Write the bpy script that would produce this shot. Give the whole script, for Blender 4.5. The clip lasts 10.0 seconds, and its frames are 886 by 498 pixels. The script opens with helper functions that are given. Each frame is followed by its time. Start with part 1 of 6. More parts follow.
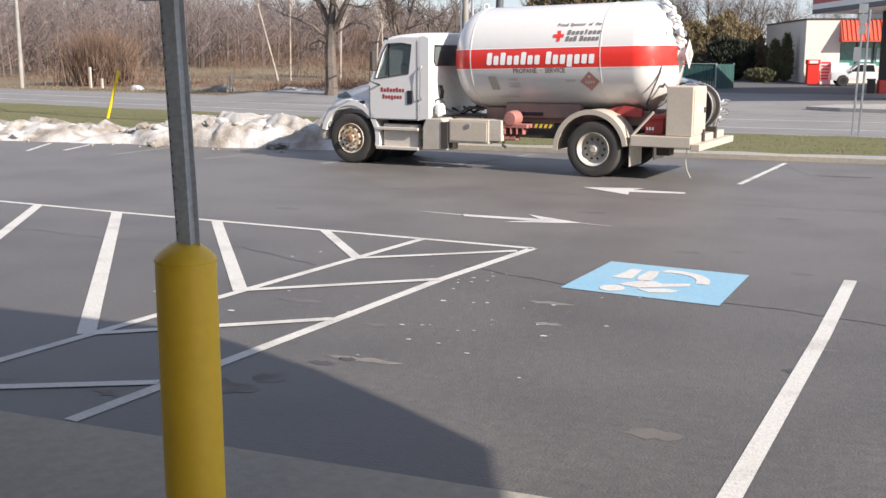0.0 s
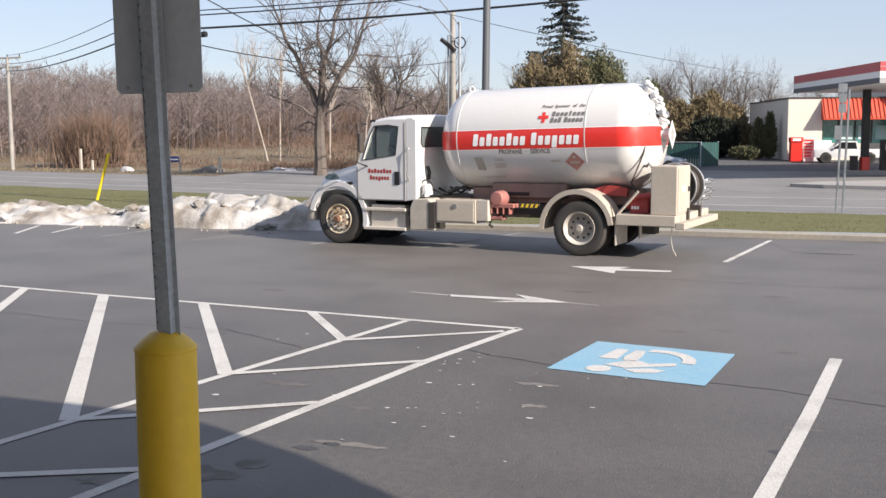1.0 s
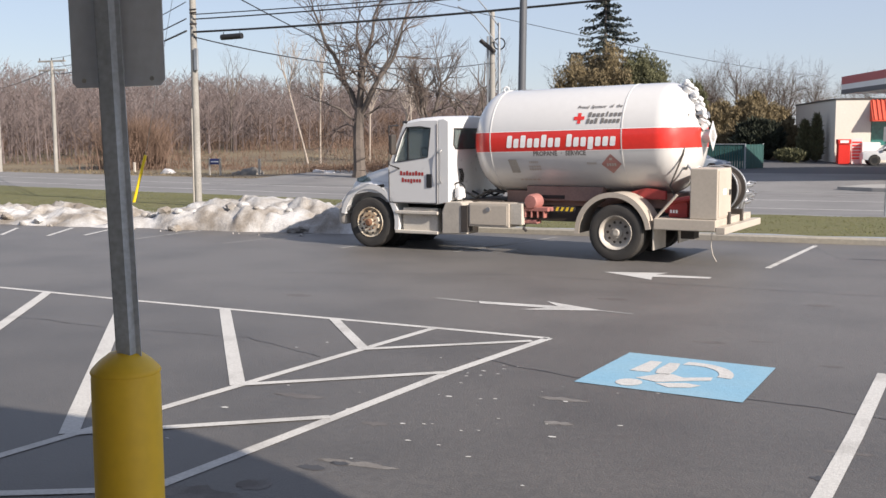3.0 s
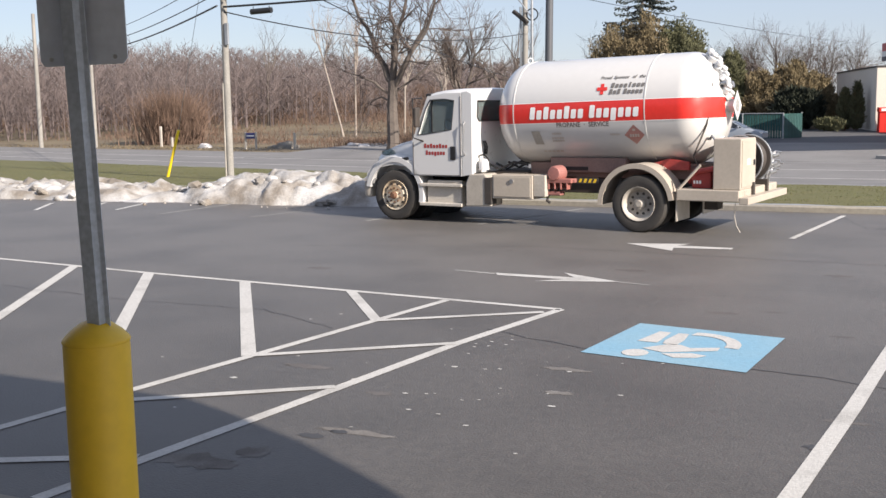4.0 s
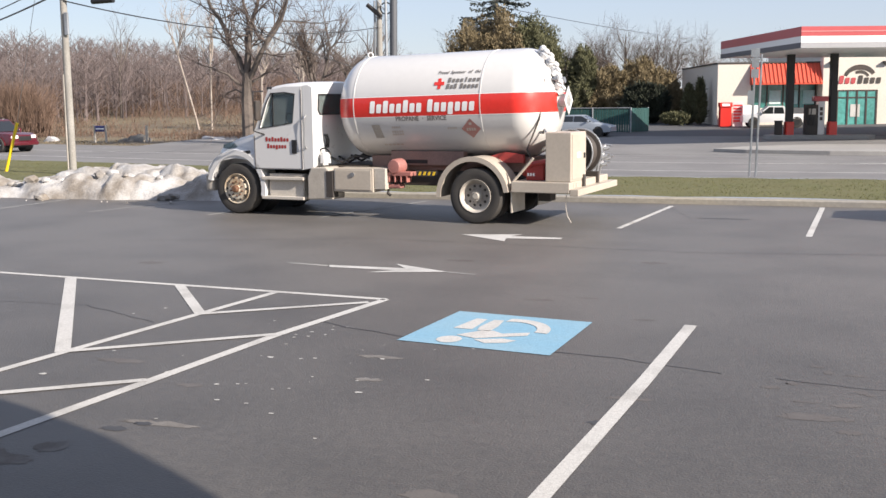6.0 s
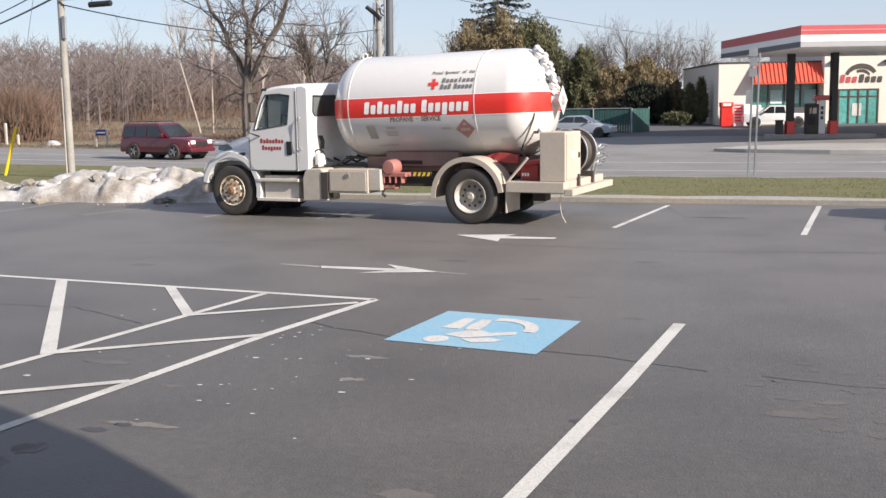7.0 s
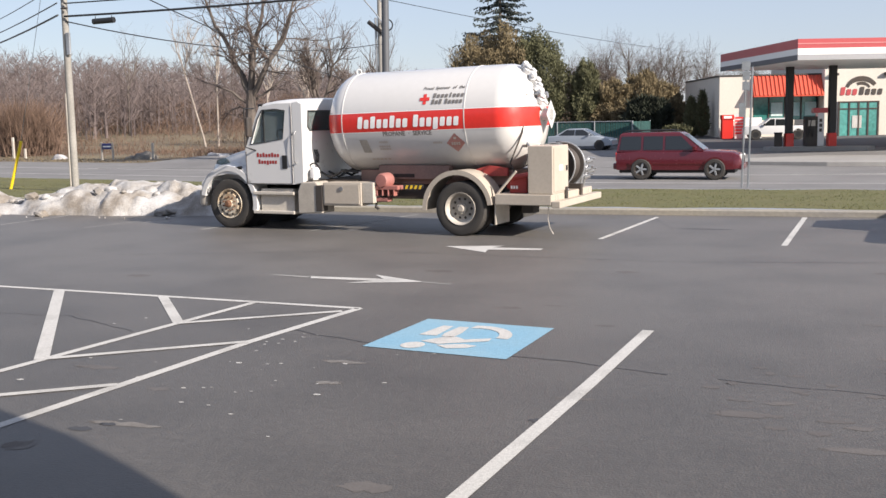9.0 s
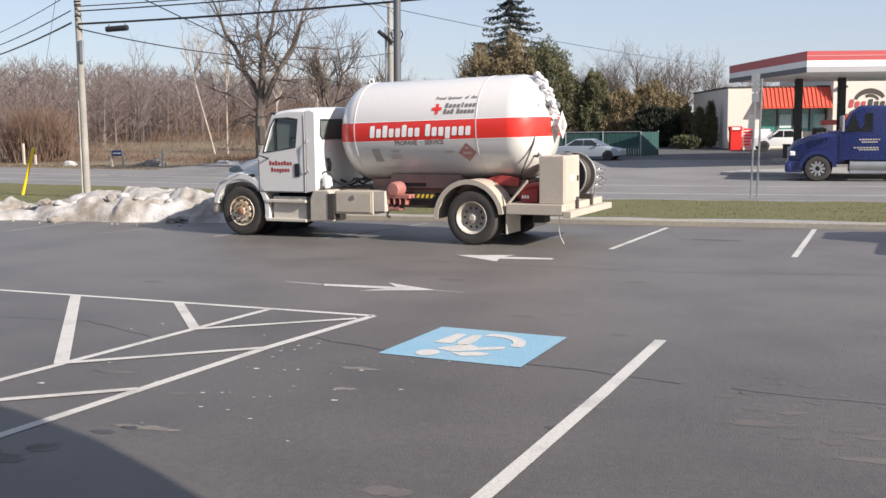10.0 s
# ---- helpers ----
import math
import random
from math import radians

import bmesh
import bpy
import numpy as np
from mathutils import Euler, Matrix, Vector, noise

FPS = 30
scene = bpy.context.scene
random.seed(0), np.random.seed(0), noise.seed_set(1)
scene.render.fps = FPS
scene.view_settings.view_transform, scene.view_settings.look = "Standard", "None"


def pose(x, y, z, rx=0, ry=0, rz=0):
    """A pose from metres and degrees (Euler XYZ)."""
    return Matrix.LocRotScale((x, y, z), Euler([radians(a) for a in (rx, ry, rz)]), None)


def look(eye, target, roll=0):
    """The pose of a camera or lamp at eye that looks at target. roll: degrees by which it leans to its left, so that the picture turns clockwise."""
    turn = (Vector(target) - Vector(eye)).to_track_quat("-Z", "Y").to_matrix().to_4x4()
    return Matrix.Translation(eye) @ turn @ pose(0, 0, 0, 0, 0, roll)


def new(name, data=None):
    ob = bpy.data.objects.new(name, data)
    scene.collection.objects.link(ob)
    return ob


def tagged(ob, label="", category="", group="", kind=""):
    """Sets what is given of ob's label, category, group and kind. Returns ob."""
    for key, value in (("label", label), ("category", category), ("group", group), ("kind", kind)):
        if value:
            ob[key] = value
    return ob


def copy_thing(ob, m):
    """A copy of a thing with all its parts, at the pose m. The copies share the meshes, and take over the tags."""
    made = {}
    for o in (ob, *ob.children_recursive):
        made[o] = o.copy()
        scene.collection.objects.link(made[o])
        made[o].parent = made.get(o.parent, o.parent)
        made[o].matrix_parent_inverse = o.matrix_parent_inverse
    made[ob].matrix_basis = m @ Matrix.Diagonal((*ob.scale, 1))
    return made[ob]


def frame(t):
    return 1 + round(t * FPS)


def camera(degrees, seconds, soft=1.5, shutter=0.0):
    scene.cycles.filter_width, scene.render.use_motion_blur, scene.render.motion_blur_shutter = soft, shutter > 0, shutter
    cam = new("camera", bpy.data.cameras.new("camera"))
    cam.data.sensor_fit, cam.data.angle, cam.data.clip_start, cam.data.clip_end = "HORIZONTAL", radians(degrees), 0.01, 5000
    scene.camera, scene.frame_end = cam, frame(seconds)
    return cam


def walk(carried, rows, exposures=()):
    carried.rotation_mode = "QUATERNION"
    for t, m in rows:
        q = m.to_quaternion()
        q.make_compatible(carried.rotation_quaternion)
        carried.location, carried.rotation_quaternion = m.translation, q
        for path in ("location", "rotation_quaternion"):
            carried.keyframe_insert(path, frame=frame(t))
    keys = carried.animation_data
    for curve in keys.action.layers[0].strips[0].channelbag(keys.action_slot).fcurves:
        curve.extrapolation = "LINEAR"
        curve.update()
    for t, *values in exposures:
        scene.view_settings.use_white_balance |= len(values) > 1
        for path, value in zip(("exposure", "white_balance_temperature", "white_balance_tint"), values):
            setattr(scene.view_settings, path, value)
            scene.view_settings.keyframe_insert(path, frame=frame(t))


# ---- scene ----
cam = camera(45.7, 10.0)
PATH = [
    (0, (3.363, 1.279, 2.180), (2.643, 3.113, 1.816), 0.09),
    (0.5, (3.361, 1.290, 2.207), (2.645, 3.134, 1.915), -0.16),
    (1, (3.411, 1.271, 2.220), (2.703, 3.128, 2.003), -0.26),
    (1.5, (3.403, 1.344, 2.205), (2.700, 3.205, 2.015), -0.31),
    (2, (3.427, 1.425, 2.207), (2.719, 3.285, 2.018), -0.33),
    (2.5, (3.442, 1.530, 2.210), (2.704, 3.378, 2.014), -0.34),
    (3, (3.410, 1.780, 2.204), (2.628, 3.606, 1.992), -0.30),
    (4.3, (3.846, 1.860, 2.207), (2.993, 3.648, 1.933), -0.99),
    (4.5, (3.921, 1.891, 2.199), (3.109, 3.698, 1.922), -0.92),
    (5, (4.076, 1.862, 2.210), (3.408, 3.727, 1.930), -0.49),
    (5.5, (4.155, 1.771, 2.222), (3.542, 3.654, 1.941), -0.37),
    (7, (4.368, 1.870, 2.178), (3.748, 3.751, 1.903), -0.96),
    (7.5, (4.453, 1.887, 2.178), (3.837, 3.770, 1.908), -1.06),
    (8, (4.583, 1.782, 2.193), (3.969, 3.668, 1.932), -1.04),
    (8.5, (4.743, 1.636, 2.205), (4.121, 3.519, 1.950), -1.14),
    (9, (4.790, 1.552, 2.206), (4.156, 3.432, 1.955), -1.11),
    (9.5, (4.766, 1.482, 2.210), (4.125, 3.360, 1.962), -0.89),
    (10, (4.742, 1.417, 2.218), (4.096, 3.296, 1.984), -0.70),
]
walk(cam, [(t, look(eye, target, roll)) for t, eye, target, roll in PATH],
     [(0.0, 0.97), (0.5, 1.08), (1.0, 0.87), (1.5, 0.76), (2.5, 0.72), (4.5, 0.83), (5.5, 0.86), (10.0, 0.77)])

# ---- sky and sun ----
SUN_FROM = Vector((0.93, -0.33, 0.0)).normalized()
SUN_EL = radians(28)
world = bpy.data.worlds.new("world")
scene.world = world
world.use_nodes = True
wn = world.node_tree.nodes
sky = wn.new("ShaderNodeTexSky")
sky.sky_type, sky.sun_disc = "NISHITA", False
sky.sun_elevation, sky.sun_rotation = SUN_EL, math.atan2(SUN_FROM.x, SUN_FROM.y)
sky.air_density, sky.dust_density, sky.ozone_density = 1.0, 0.35, 2.2
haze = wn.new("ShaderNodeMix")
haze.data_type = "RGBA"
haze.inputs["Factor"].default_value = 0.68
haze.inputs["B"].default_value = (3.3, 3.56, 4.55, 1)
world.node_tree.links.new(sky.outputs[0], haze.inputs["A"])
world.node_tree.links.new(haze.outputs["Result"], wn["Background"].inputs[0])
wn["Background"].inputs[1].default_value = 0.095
sun = new("sun", bpy.data.lights.new("sun", "SUN"))
sun.data.energy, sun.data.angle, sun.data.color = 5.0, radians(0.55), (1.0, 0.90, 0.80)
sun.matrix_world = look(SUN_FROM * 30 + Vector((0, 0, 30 * math.tan(SUN_EL))), (0, 0, 0))



# ---- materials ----
def material(name, colour, rough=0.6, metal=0.0, vary=0.15, scale=3.0, bump=0.0, bump_scale=None, second=None,
             patch=0.5, coat=0.0, per_piece=0.0, island=False, spec=0.5):
    """A principled surface whose colour wanders at two scales, with fine relief. second: the colour of its stains."""
    m = bpy.data.materials.new(name)
    m.use_nodes = True
    t = m.node_tree
    b = t.nodes["Principled BSDF"]
    b.inputs["Metallic"].default_value = metal
    b.inputs["Coat Weight"].default_value = coat
    b.inputs["Coat Roughness"].default_value = 0.08
    b.inputs["Specular IOR Level"].default_value = spec
    co = t.nodes.new("ShaderNodeTexCoord")
    big, fine = t.nodes.new("ShaderNodeTexNoise"), t.nodes.new("ShaderNodeTexNoise")
    big.inputs["Scale"].default_value, big.inputs["Detail"].default_value = scale * 0.17, 6
    fine.inputs["Scale"].default_value, fine.inputs["Detail"].default_value = scale * 4, 5
    for n in (big, fine):
        t.links.new(co.outputs["Object"], n.inputs["Vector"])
    ramp = t.nodes.new("ShaderNodeValToRGB")
    ramp.color_ramp.elements[0].position, ramp.color_ramp.elements[1].position = patch - 0.12, patch + 0.16
    t.links.new(big.outputs["Fac"], ramp.inputs["Fac"])
    mix = t.nodes.new("ShaderNodeMix")
    mix.data_type = "RGBA"
    s2 = second or tuple(c * (1 - vary) for c in colour)
    mix.inputs["A"].default_value, mix.inputs["B"].default_value = (*colour, 1), (*s2, 1)
    t.links.new(ramp.outputs["Color"], mix.inputs["Factor"])
    grain = t.nodes.new("ShaderNodeMapRange")
    grain.inputs["From Min"].default_value, grain.inputs["From Max"].default_value = 0.25, 0.75
    grain.inputs["To Min"].default_value, grain.inputs["To Max"].default_value = 1 - vary, 1 + vary
    t.links.new(fine.outputs["Fac"], grain.inputs["Value"])
    mul = t.nodes.new("ShaderNodeMix")
    mul.data_type, mul.blend_type = "RGBA", "MULTIPLY"
    mul.inputs["Factor"].default_value = 1
    t.links.new(mix.outputs["Result"], mul.inputs["A"])
    t.links.new(grain.outputs["Result"], mul.inputs["B"])
    out = mul.outputs["Result"]
    if per_piece:
        src = t.nodes.new("ShaderNodeNewGeometry").outputs["Random Per Island"] if island else t.nodes.new("ShaderNodeObjectInfo").outputs["Random"]
        pr = t.nodes.new("ShaderNodeMapRange")
        pr.inputs["To Min"].default_value, pr.inputs["To Max"].default_value = 1 - per_piece, 1 + per_piece
        t.links.new(src, pr.inputs["Value"])
        m2 = t.nodes.new("ShaderNodeMix")
        m2.data_type, m2.blend_type = "RGBA", "MULTIPLY"
        m2.inputs["Factor"].default_value = 1
        t.links.new(out, m2.inputs["A"])
        t.links.new(pr.outputs["Result"], m2.inputs["B"])
        out = m2.outputs["Result"]
    t.links.new(out, b.inputs["Base Color"])
    rr = t.nodes.new("ShaderNodeMapRange")
    rr.inputs["To Min"].default_value, rr.inputs["To Max"].default_value = max(0.02, rough - 0.08), min(1, rough + 0.08)
    t.links.new(fine.outputs["Fac"], rr.inputs["Value"])
    t.links.new(rr.outputs["Result"], b.inputs["Roughness"])
    if bump:
        bn = t.nodes.new("ShaderNodeTexNoise")
        bn.inputs["Scale"].default_value, bn.inputs["Detail"].default_value = bump_scale or scale * 8, 4
        t.links.new(co.outputs["Object"], bn.inputs["Vector"])
        bp = t.nodes.new("ShaderNodeBump")
        bp.inputs["Strength"].default_value, bp.inputs["Distance"].default_value = bump, 0.02
        t.links.new(bn.outputs["Fac"], bp.inputs["Height"])
        t.links.new(bp.outputs["Normal"], b.inputs["Normal"])
    return m


def glass(name, tint=(0.75, 0.85, 0.85), rough=0.02):
    m = bpy.data.materials.new(name)
    m.use_nodes = True
    t = m.node_tree
    t.nodes.remove(t.nodes["Principled BSDF"])
    tr, gl, mx, fr = (t.nodes.new("ShaderNode" + n) for n in ("BsdfTransparent", "BsdfGlossy", "MixShader", "Fresnel"))
    tr.inputs[0].default_value = (*tint, 1)
    gl.inputs["Roughness"].default_value = rough
    fr.inputs[0].default_value = 1.5
    t.links.new(fr.outputs[0], mx.inputs[0])
    t.links.new(tr.outputs[0], mx.inputs[1])
    t.links.new(gl.outputs[0], mx.inputs[2])
    # pale diffuse layer stands in for sky reflected in the panes
    film, sky_veil = t.nodes.new("ShaderNodeMixShader"), t.nodes.new("ShaderNodeBsdfDiffuse")
    film.inputs[0].default_value = 0.10
    sky_veil.inputs[0].default_value = (0.55, 0.62, 0.62, 1)
    t.links.new(mx.outputs[0], film.inputs[1])
    t.links.new(sky_veil.outputs[0], film.inputs[2])
    t.links.new(film.outputs[0], t.nodes["Material Output"].inputs[0])
    return m


ASPHALT = material("asphalt", (0.109, 0.1015, 0.0935), 0.52, vary=0.2, scale=3.4, bump=0.35, bump_scale=55, second=(0.081, 0.076, 0.0705), patch=0.55)


def near_far_tone(m, y0, y1, dark, pale):
    """Multiplies the base colour by dark at low y and by pale at high y, with a ragged border."""
    t = m.node_tree
    b = t.nodes["Principled BSDF"]
    old = b.inputs["Base Color"].links[0].from_socket
    co, split, rag = t.nodes.new("ShaderNodeTexCoord"), t.nodes.new("ShaderNodeSeparateXYZ"), t.nodes.new("ShaderNodeTexNoise")
    rag.inputs["Scale"].default_value, rag.inputs["Detail"].default_value = 0.35, 6
    t.links.new(co.outputs["Object"], split.inputs[0])
    t.links.new(co.outputs["Object"], rag.inputs["Vector"])
    add = t.nodes.new("ShaderNodeMath")
    add.operation = "MULTIPLY_ADD"
    add.inputs[1].default_value = 6.0
    t.links.new(rag.outputs["Fac"], add.inputs[0])
    t.links.new(split.outputs["Y"], add.inputs[2])
    span = t.nodes.new("ShaderNodeMapRange")
    span.interpolation_type = "SMOOTHSTEP"
    for key, v in (("From Min", y0 + 3), ("From Max", y1 + 3), ("To Min", dark), ("To Max", pale)):
        span.inputs[key].default_value = v
    t.links.new(add.outputs[0], span.inputs["Value"])
    mul = t.nodes.new("ShaderNodeMix")
    mul.data_type, mul.blend_type = "RGBA", "MULTIPLY"
    mul.inputs["Factor"].default_value = 1
    t.links.new(old, mul.inputs["A"])
    t.links.new(span.outputs["Result"], mul.inputs["B"])
    t.links.new(mul.outputs["Result"], b.inputs["Base Color"])


near_far_tone(ASPHALT, 9.5, 15.5, 0.88, 1.2)
ROADTOP = material("road_asphalt", (0.20, 0.195, 0.19), 0.9, vary=0.1, scale=2.0, bump=0.3, bump_scale=60, second=(0.165, 0.16, 0.158))
LINE = material("line_paint", (0.50, 0.49, 0.465), 0.75, vary=0.16, scale=9.0, bump=0.2, second=(0.33, 0.32, 0.30), patch=0.62)
FADED = material("faded_paint", (0.33, 0.32, 0.30), 0.8, vary=0.25, scale=8.0, second=(0.2, 0.2, 0.19))
BLUEP = material("blue_paint", (0.19, 0.36, 0.48), 0.8, vary=0.08, scale=5.0, bump=0.2, second=(0.24, 0.38, 0.46))
CONCRETE = material("concrete", (0.30, 0.275, 0.225), 0.9, vary=0.12, scale=3.0, bump=0.3, second=(0.26, 0.245, 0.22))
GRASS = material("winter_grass", (0.105, 0.106, 0.036), 0.95, vary=0.35, scale=5.0, bump=0.8, bump_scale=30, second=(0.125, 0.115, 0.045))
FIELD = material("dead_field", (0.175, 0.140, 0.085), 0.95, vary=0.3, scale=0.8, bump=0.5, bump_scale=8, second=(0.125, 0.095, 0.062))
SNOW = material("dirty_snow", (0.50, 0.49, 0.475), 0.8, vary=0.22, scale=8.5, bump=0.9, bump_scale=14, second=(0.22, 0.192, 0.16), patch=0.48)
WHITE = material("white_paint", (0.60, 0.60, 0.60), 0.30, vary=0.01, scale=1.5, coat=0.3, second=(0.63, 0.625, 0.61))
TANKW = material("tank_white", (0.61, 0.60, 0.58), 0.22, vary=0.02, scale=2.0, coat=0.6, second=(0.62, 0.60, 0.57))
GRIME = material("grimy_white", (0.52, 0.48, 0.42), 0.55, vary=0.1, scale=6.0, second=(0.30, 0.27, 0.23))
CREAM = material("cream_paint", (0.45, 0.40, 0.335), 0.5, vary=0.06, scale=5.0, second=(0.40, 0.35, 0.29))
REDBAND = material("red_band", (0.68, 0.035, 0.025), 0.35, vary=0.05, scale=4.0, coat=0.3)
REDP = material("red_paint", (0.36, 0.045, 0.04), 0.5, vary=0.12, scale=8.0, second=(0.33, 0.04, 0.035))
PINKP = material("faded_red_paint", (0.31, 0.135, 0.118), 0.6, vary=0.15, scale=9.0, second=(0.40, 0.14, 0.11))
RUBBER = material("tyre_rubber", (0.036, 0.034, 0.032), 0.8, vary=0.2, scale=10.0, second=(0.05, 0.045, 0.04))
RIM = material("painted_rim", (0.62, 0.57, 0.47), 0.5, vary=0.12, scale=14.0, second=(0.42, 0.30, 0.18))
STEEL = material("steel", (0.45, 0.45, 0.45), 0.4, metal=0.8, vary=0.12, scale=10.0)
RUST = material("rusty_iron", (0.16, 0.08, 0.045), 0.8, vary=0.3, scale=14.0)
GALV = material("galvanised", (0.36, 0.38, 0.40), 0.5, metal=0.5, vary=0.12, scale=10.0, second=(0.28, 0.29, 0.30))
DARKSTEEL = material("weathered_post", (0.42, 0.46, 0.52), 0.5, metal=0.0, vary=0.2, scale=12.0)
# also fills the wheel wells, where its black stands in for shade
BLACK = material("black_plastic_and_well_shade", (0.015, 0.015, 0.016), 0.5, vary=0.1, scale=8.0)
CHASSIS = material("chassis_black", (0.045, 0.040, 0.037), 0.7, vary=0.2, scale=9.0, second=(0.06, 0.045, 0.035))
YELLOW = material("yellow_sleeve", (0.80, 0.53, 0.035), 0.45, vary=0.05, scale=5.0, second=(0.72, 0.46, 0.03))
GLASS = glass("window_glass", (0.9, 0.95, 0.94))
DGLASS = glass("dark_glass", (0.55, 0.62, 0.62))
INK = material("grey_lettering", (0.16, 0.15, 0.14), 0.6, vary=0.05)
PALEINK = material("worn_lettering", (0.50, 0.44, 0.38), 0.6, vary=0.1)
WHITEINK = material("white_lettering", (0.85, 0.84, 0.82), 0.4, vary=0.02)
SEAT = material("seat_cloth", (0.05, 0.05, 0.055), 0.9, vary=0.2)


# ---- mesh builders ----
def part(name, bm, mat, parent=None, label="", smooth=None):
    bmesh.ops.recalc_face_normals(bm, faces=bm.faces)
    me = bpy.data.meshes.new(name)
    bm.to_mesh(me)
    bm.free()
    me.materials.append(mat)
    if smooth is not None:
        me.shade_smooth()
        me.set_sharp_from_angle(angle=radians(smooth))
    ob = new(name, me)
    if parent:
        ob.parent = parent
    if label:
        tagged(ob, label=label)
    return ob


def thing(name, label, category, at=None, group="", kind=""):
    ob = new(name)
    ob.empty_display_size = 0.2
    if at is not None:
        ob.matrix_basis = at
    return tagged(ob, label, category, group, kind)


def box(x0, x1, y0, y1, z0, z1, bevel=0.0, bm=None, segs=2, m=None):
    tmp = bmesh.new()
    bmesh.ops.create_cube(tmp, size=1)
    for v in tmp.verts:
        v.co = Vector(((x0 + x1) / 2 + v.co.x * (x1 - x0), (y0 + y1) / 2 + v.co.y * (y1 - y0), (z0 + z1) / 2 + v.co.z * (z1 - z0)))
    if bevel:
        bmesh.ops.bevel(tmp, geom=tmp.edges[:], offset=bevel, segments=segs, affect="EDGES", profile=0.5)
    if m is not None:
        tmp.transform(m)
    return join(bm, tmp)


def join(bm, tmp):
    if bm is None:
        return tmp
    me = bpy.data.meshes.new("tmp")
    tmp.to_mesh(me)
    tmp.free()
    bm.from_mesh(me)
    bpy.data.meshes.remove(me)
    return bm


def frame_of(p0, p1):
    d = (Vector(p1) - Vector(p0))
    return Matrix.Translation(p0) @ d.to_track_quat("Z", "Y").to_matrix().to_4x4(), d.length


def rod(p0, p1, r, r1=None, seg=12, bm=None):
    m, n = frame_of(p0, p1)
    tmp = bmesh.new()
    bmesh.ops.create_cone(tmp, cap_ends=True, segments=seg, radius1=r, radius2=r if r1 is None else r1, depth=n)
    tmp.transform(m @ Matrix.Translation((0, 0, n / 2)))
    return join(bm, tmp)


def tube(points, r, seg=8, bm=None, closed=False):
    """A bent pipe along points; r may be a list."""
    tmp = bmesh.new()
    pts = [Vector(p) for p in points]
    rings = []
    for i, p in enumerate(pts):
        a, b = pts[max(i - 1, 0)], pts[min(i + 1, len(pts) - 1)]
        q = (b - a).to_track_quat("Z", "Y")
        rad = r[i] if isinstance(r, (list, tuple)) else r
        rings.append([tmp.verts.new(p + q @ Vector((rad * math.cos(2 * math.pi * k / seg), rad * math.sin(2 * math.pi * k / seg), 0))) for k in range(seg)])
    for a, b in zip(rings, rings[1:]):
        for k in range(seg):
            tmp.faces.new((a[k], a[(k + 1) % seg], b[(k + 1) % seg], b[k]))
    tmp.faces.new(rings[0][::-1])
    tmp.faces.new(rings[-1])
    return join(bm, tmp)


def lathe(profile, seg=32, a0=0.0, a1=360.0, bm=None, m=None):
    """Turns (r, h) pairs about z."""
    tmp = bmesh.new()
    full = a1 - a0 >= 360
    n = seg if full else seg + 1
    rings = []
    for r, h in profile:
        if r < 1e-6 and full:
            rings.append([tmp.verts.new((0, 0, h))] * n)
        else:
            rings.append([tmp.verts.new((r * math.cos(radians(a0 + (a1 - a0) * k / seg)), r * math.sin(radians(a0 + (a1 - a0) * k / seg)), h)) for k in range(n)])
    for a, b in zip(rings, rings[1:]):
        for k in range(seg):
            f = []
            for v in (a[k], a[(k + 1) % n], b[(k + 1) % n], b[k]):
                if v not in f:
                    f.append(v)
            if len(f) > 2:
                tmp.faces.new(f)
    if m is not None:
        tmp.transform(m)
    return join(bm, tmp)


def prism(poly, d0, d1, axis="y", bevel=0.0, bm=None, segs=2, m=None):
    """A polygon in the plane across axis, drawn out from d0 to d1: (x, z) for y, (y, z) for x, (x, y) for z."""
    tmp = bmesh.new()
    put = {"y": lambda p, d: (p[0], d, p[1]), "x": lambda p, d: (d, p[0], p[1]), "z": lambda p, d: (p[0], p[1], d)}[axis]
    a = [tmp.verts.new(put(p, d0)) for p in poly]
    b = [tmp.verts.new(put(p, d1)) for p in poly]
    n = len(poly)
    tmp.faces.new(a)
    tmp.faces.new(b[::-1])
    for k in range(n):
        tmp.faces.new((a[k], b[k], b[(k + 1) % n], a[(k + 1) % n]))
    bmesh.ops.recalc_face_normals(tmp, faces=tmp.faces)
    if bevel:
        bmesh.ops.bevel(tmp, geom=tmp.edges[:], offset=bevel, segments=segs, affect="EDGES", profile=0.5)
    if m is not None:
        tmp.transform(m)
    return join(bm, tmp)


def ring(outer, inner, d0, d1, axis="y", bm=None):
    """A flat panel with one opening: two loops of equal count, given thickness."""
    tmp = bmesh.new()
    put = {"y": lambda p, d: (p[0], d, p[1]), "x": lambda p, d: (d, p[0], p[1]), "z": lambda p, d: (p[0], p[1], d)}[axis]
    o0, o1, i0, i1 = ([tmp.verts.new(put(p, d)) for p in loop] for loop, d in ((outer, d0), (outer, d1), (inner, d0), (inner, d1)))
    n = len(outer)
    for k in range(n):
        j = (k + 1) % n
        tmp.faces.new((o0[k], o0[j], i0[j], i0[k]))
        tmp.faces.new((o1[k], i1[k], i1[j], o1[j]))
        tmp.faces.new((o0[k], o1[k], o1[j], o0[j]))
        tmp.faces.new((i0[k], i0[j], i1[j], i1[k]))
    return join(bm, tmp)


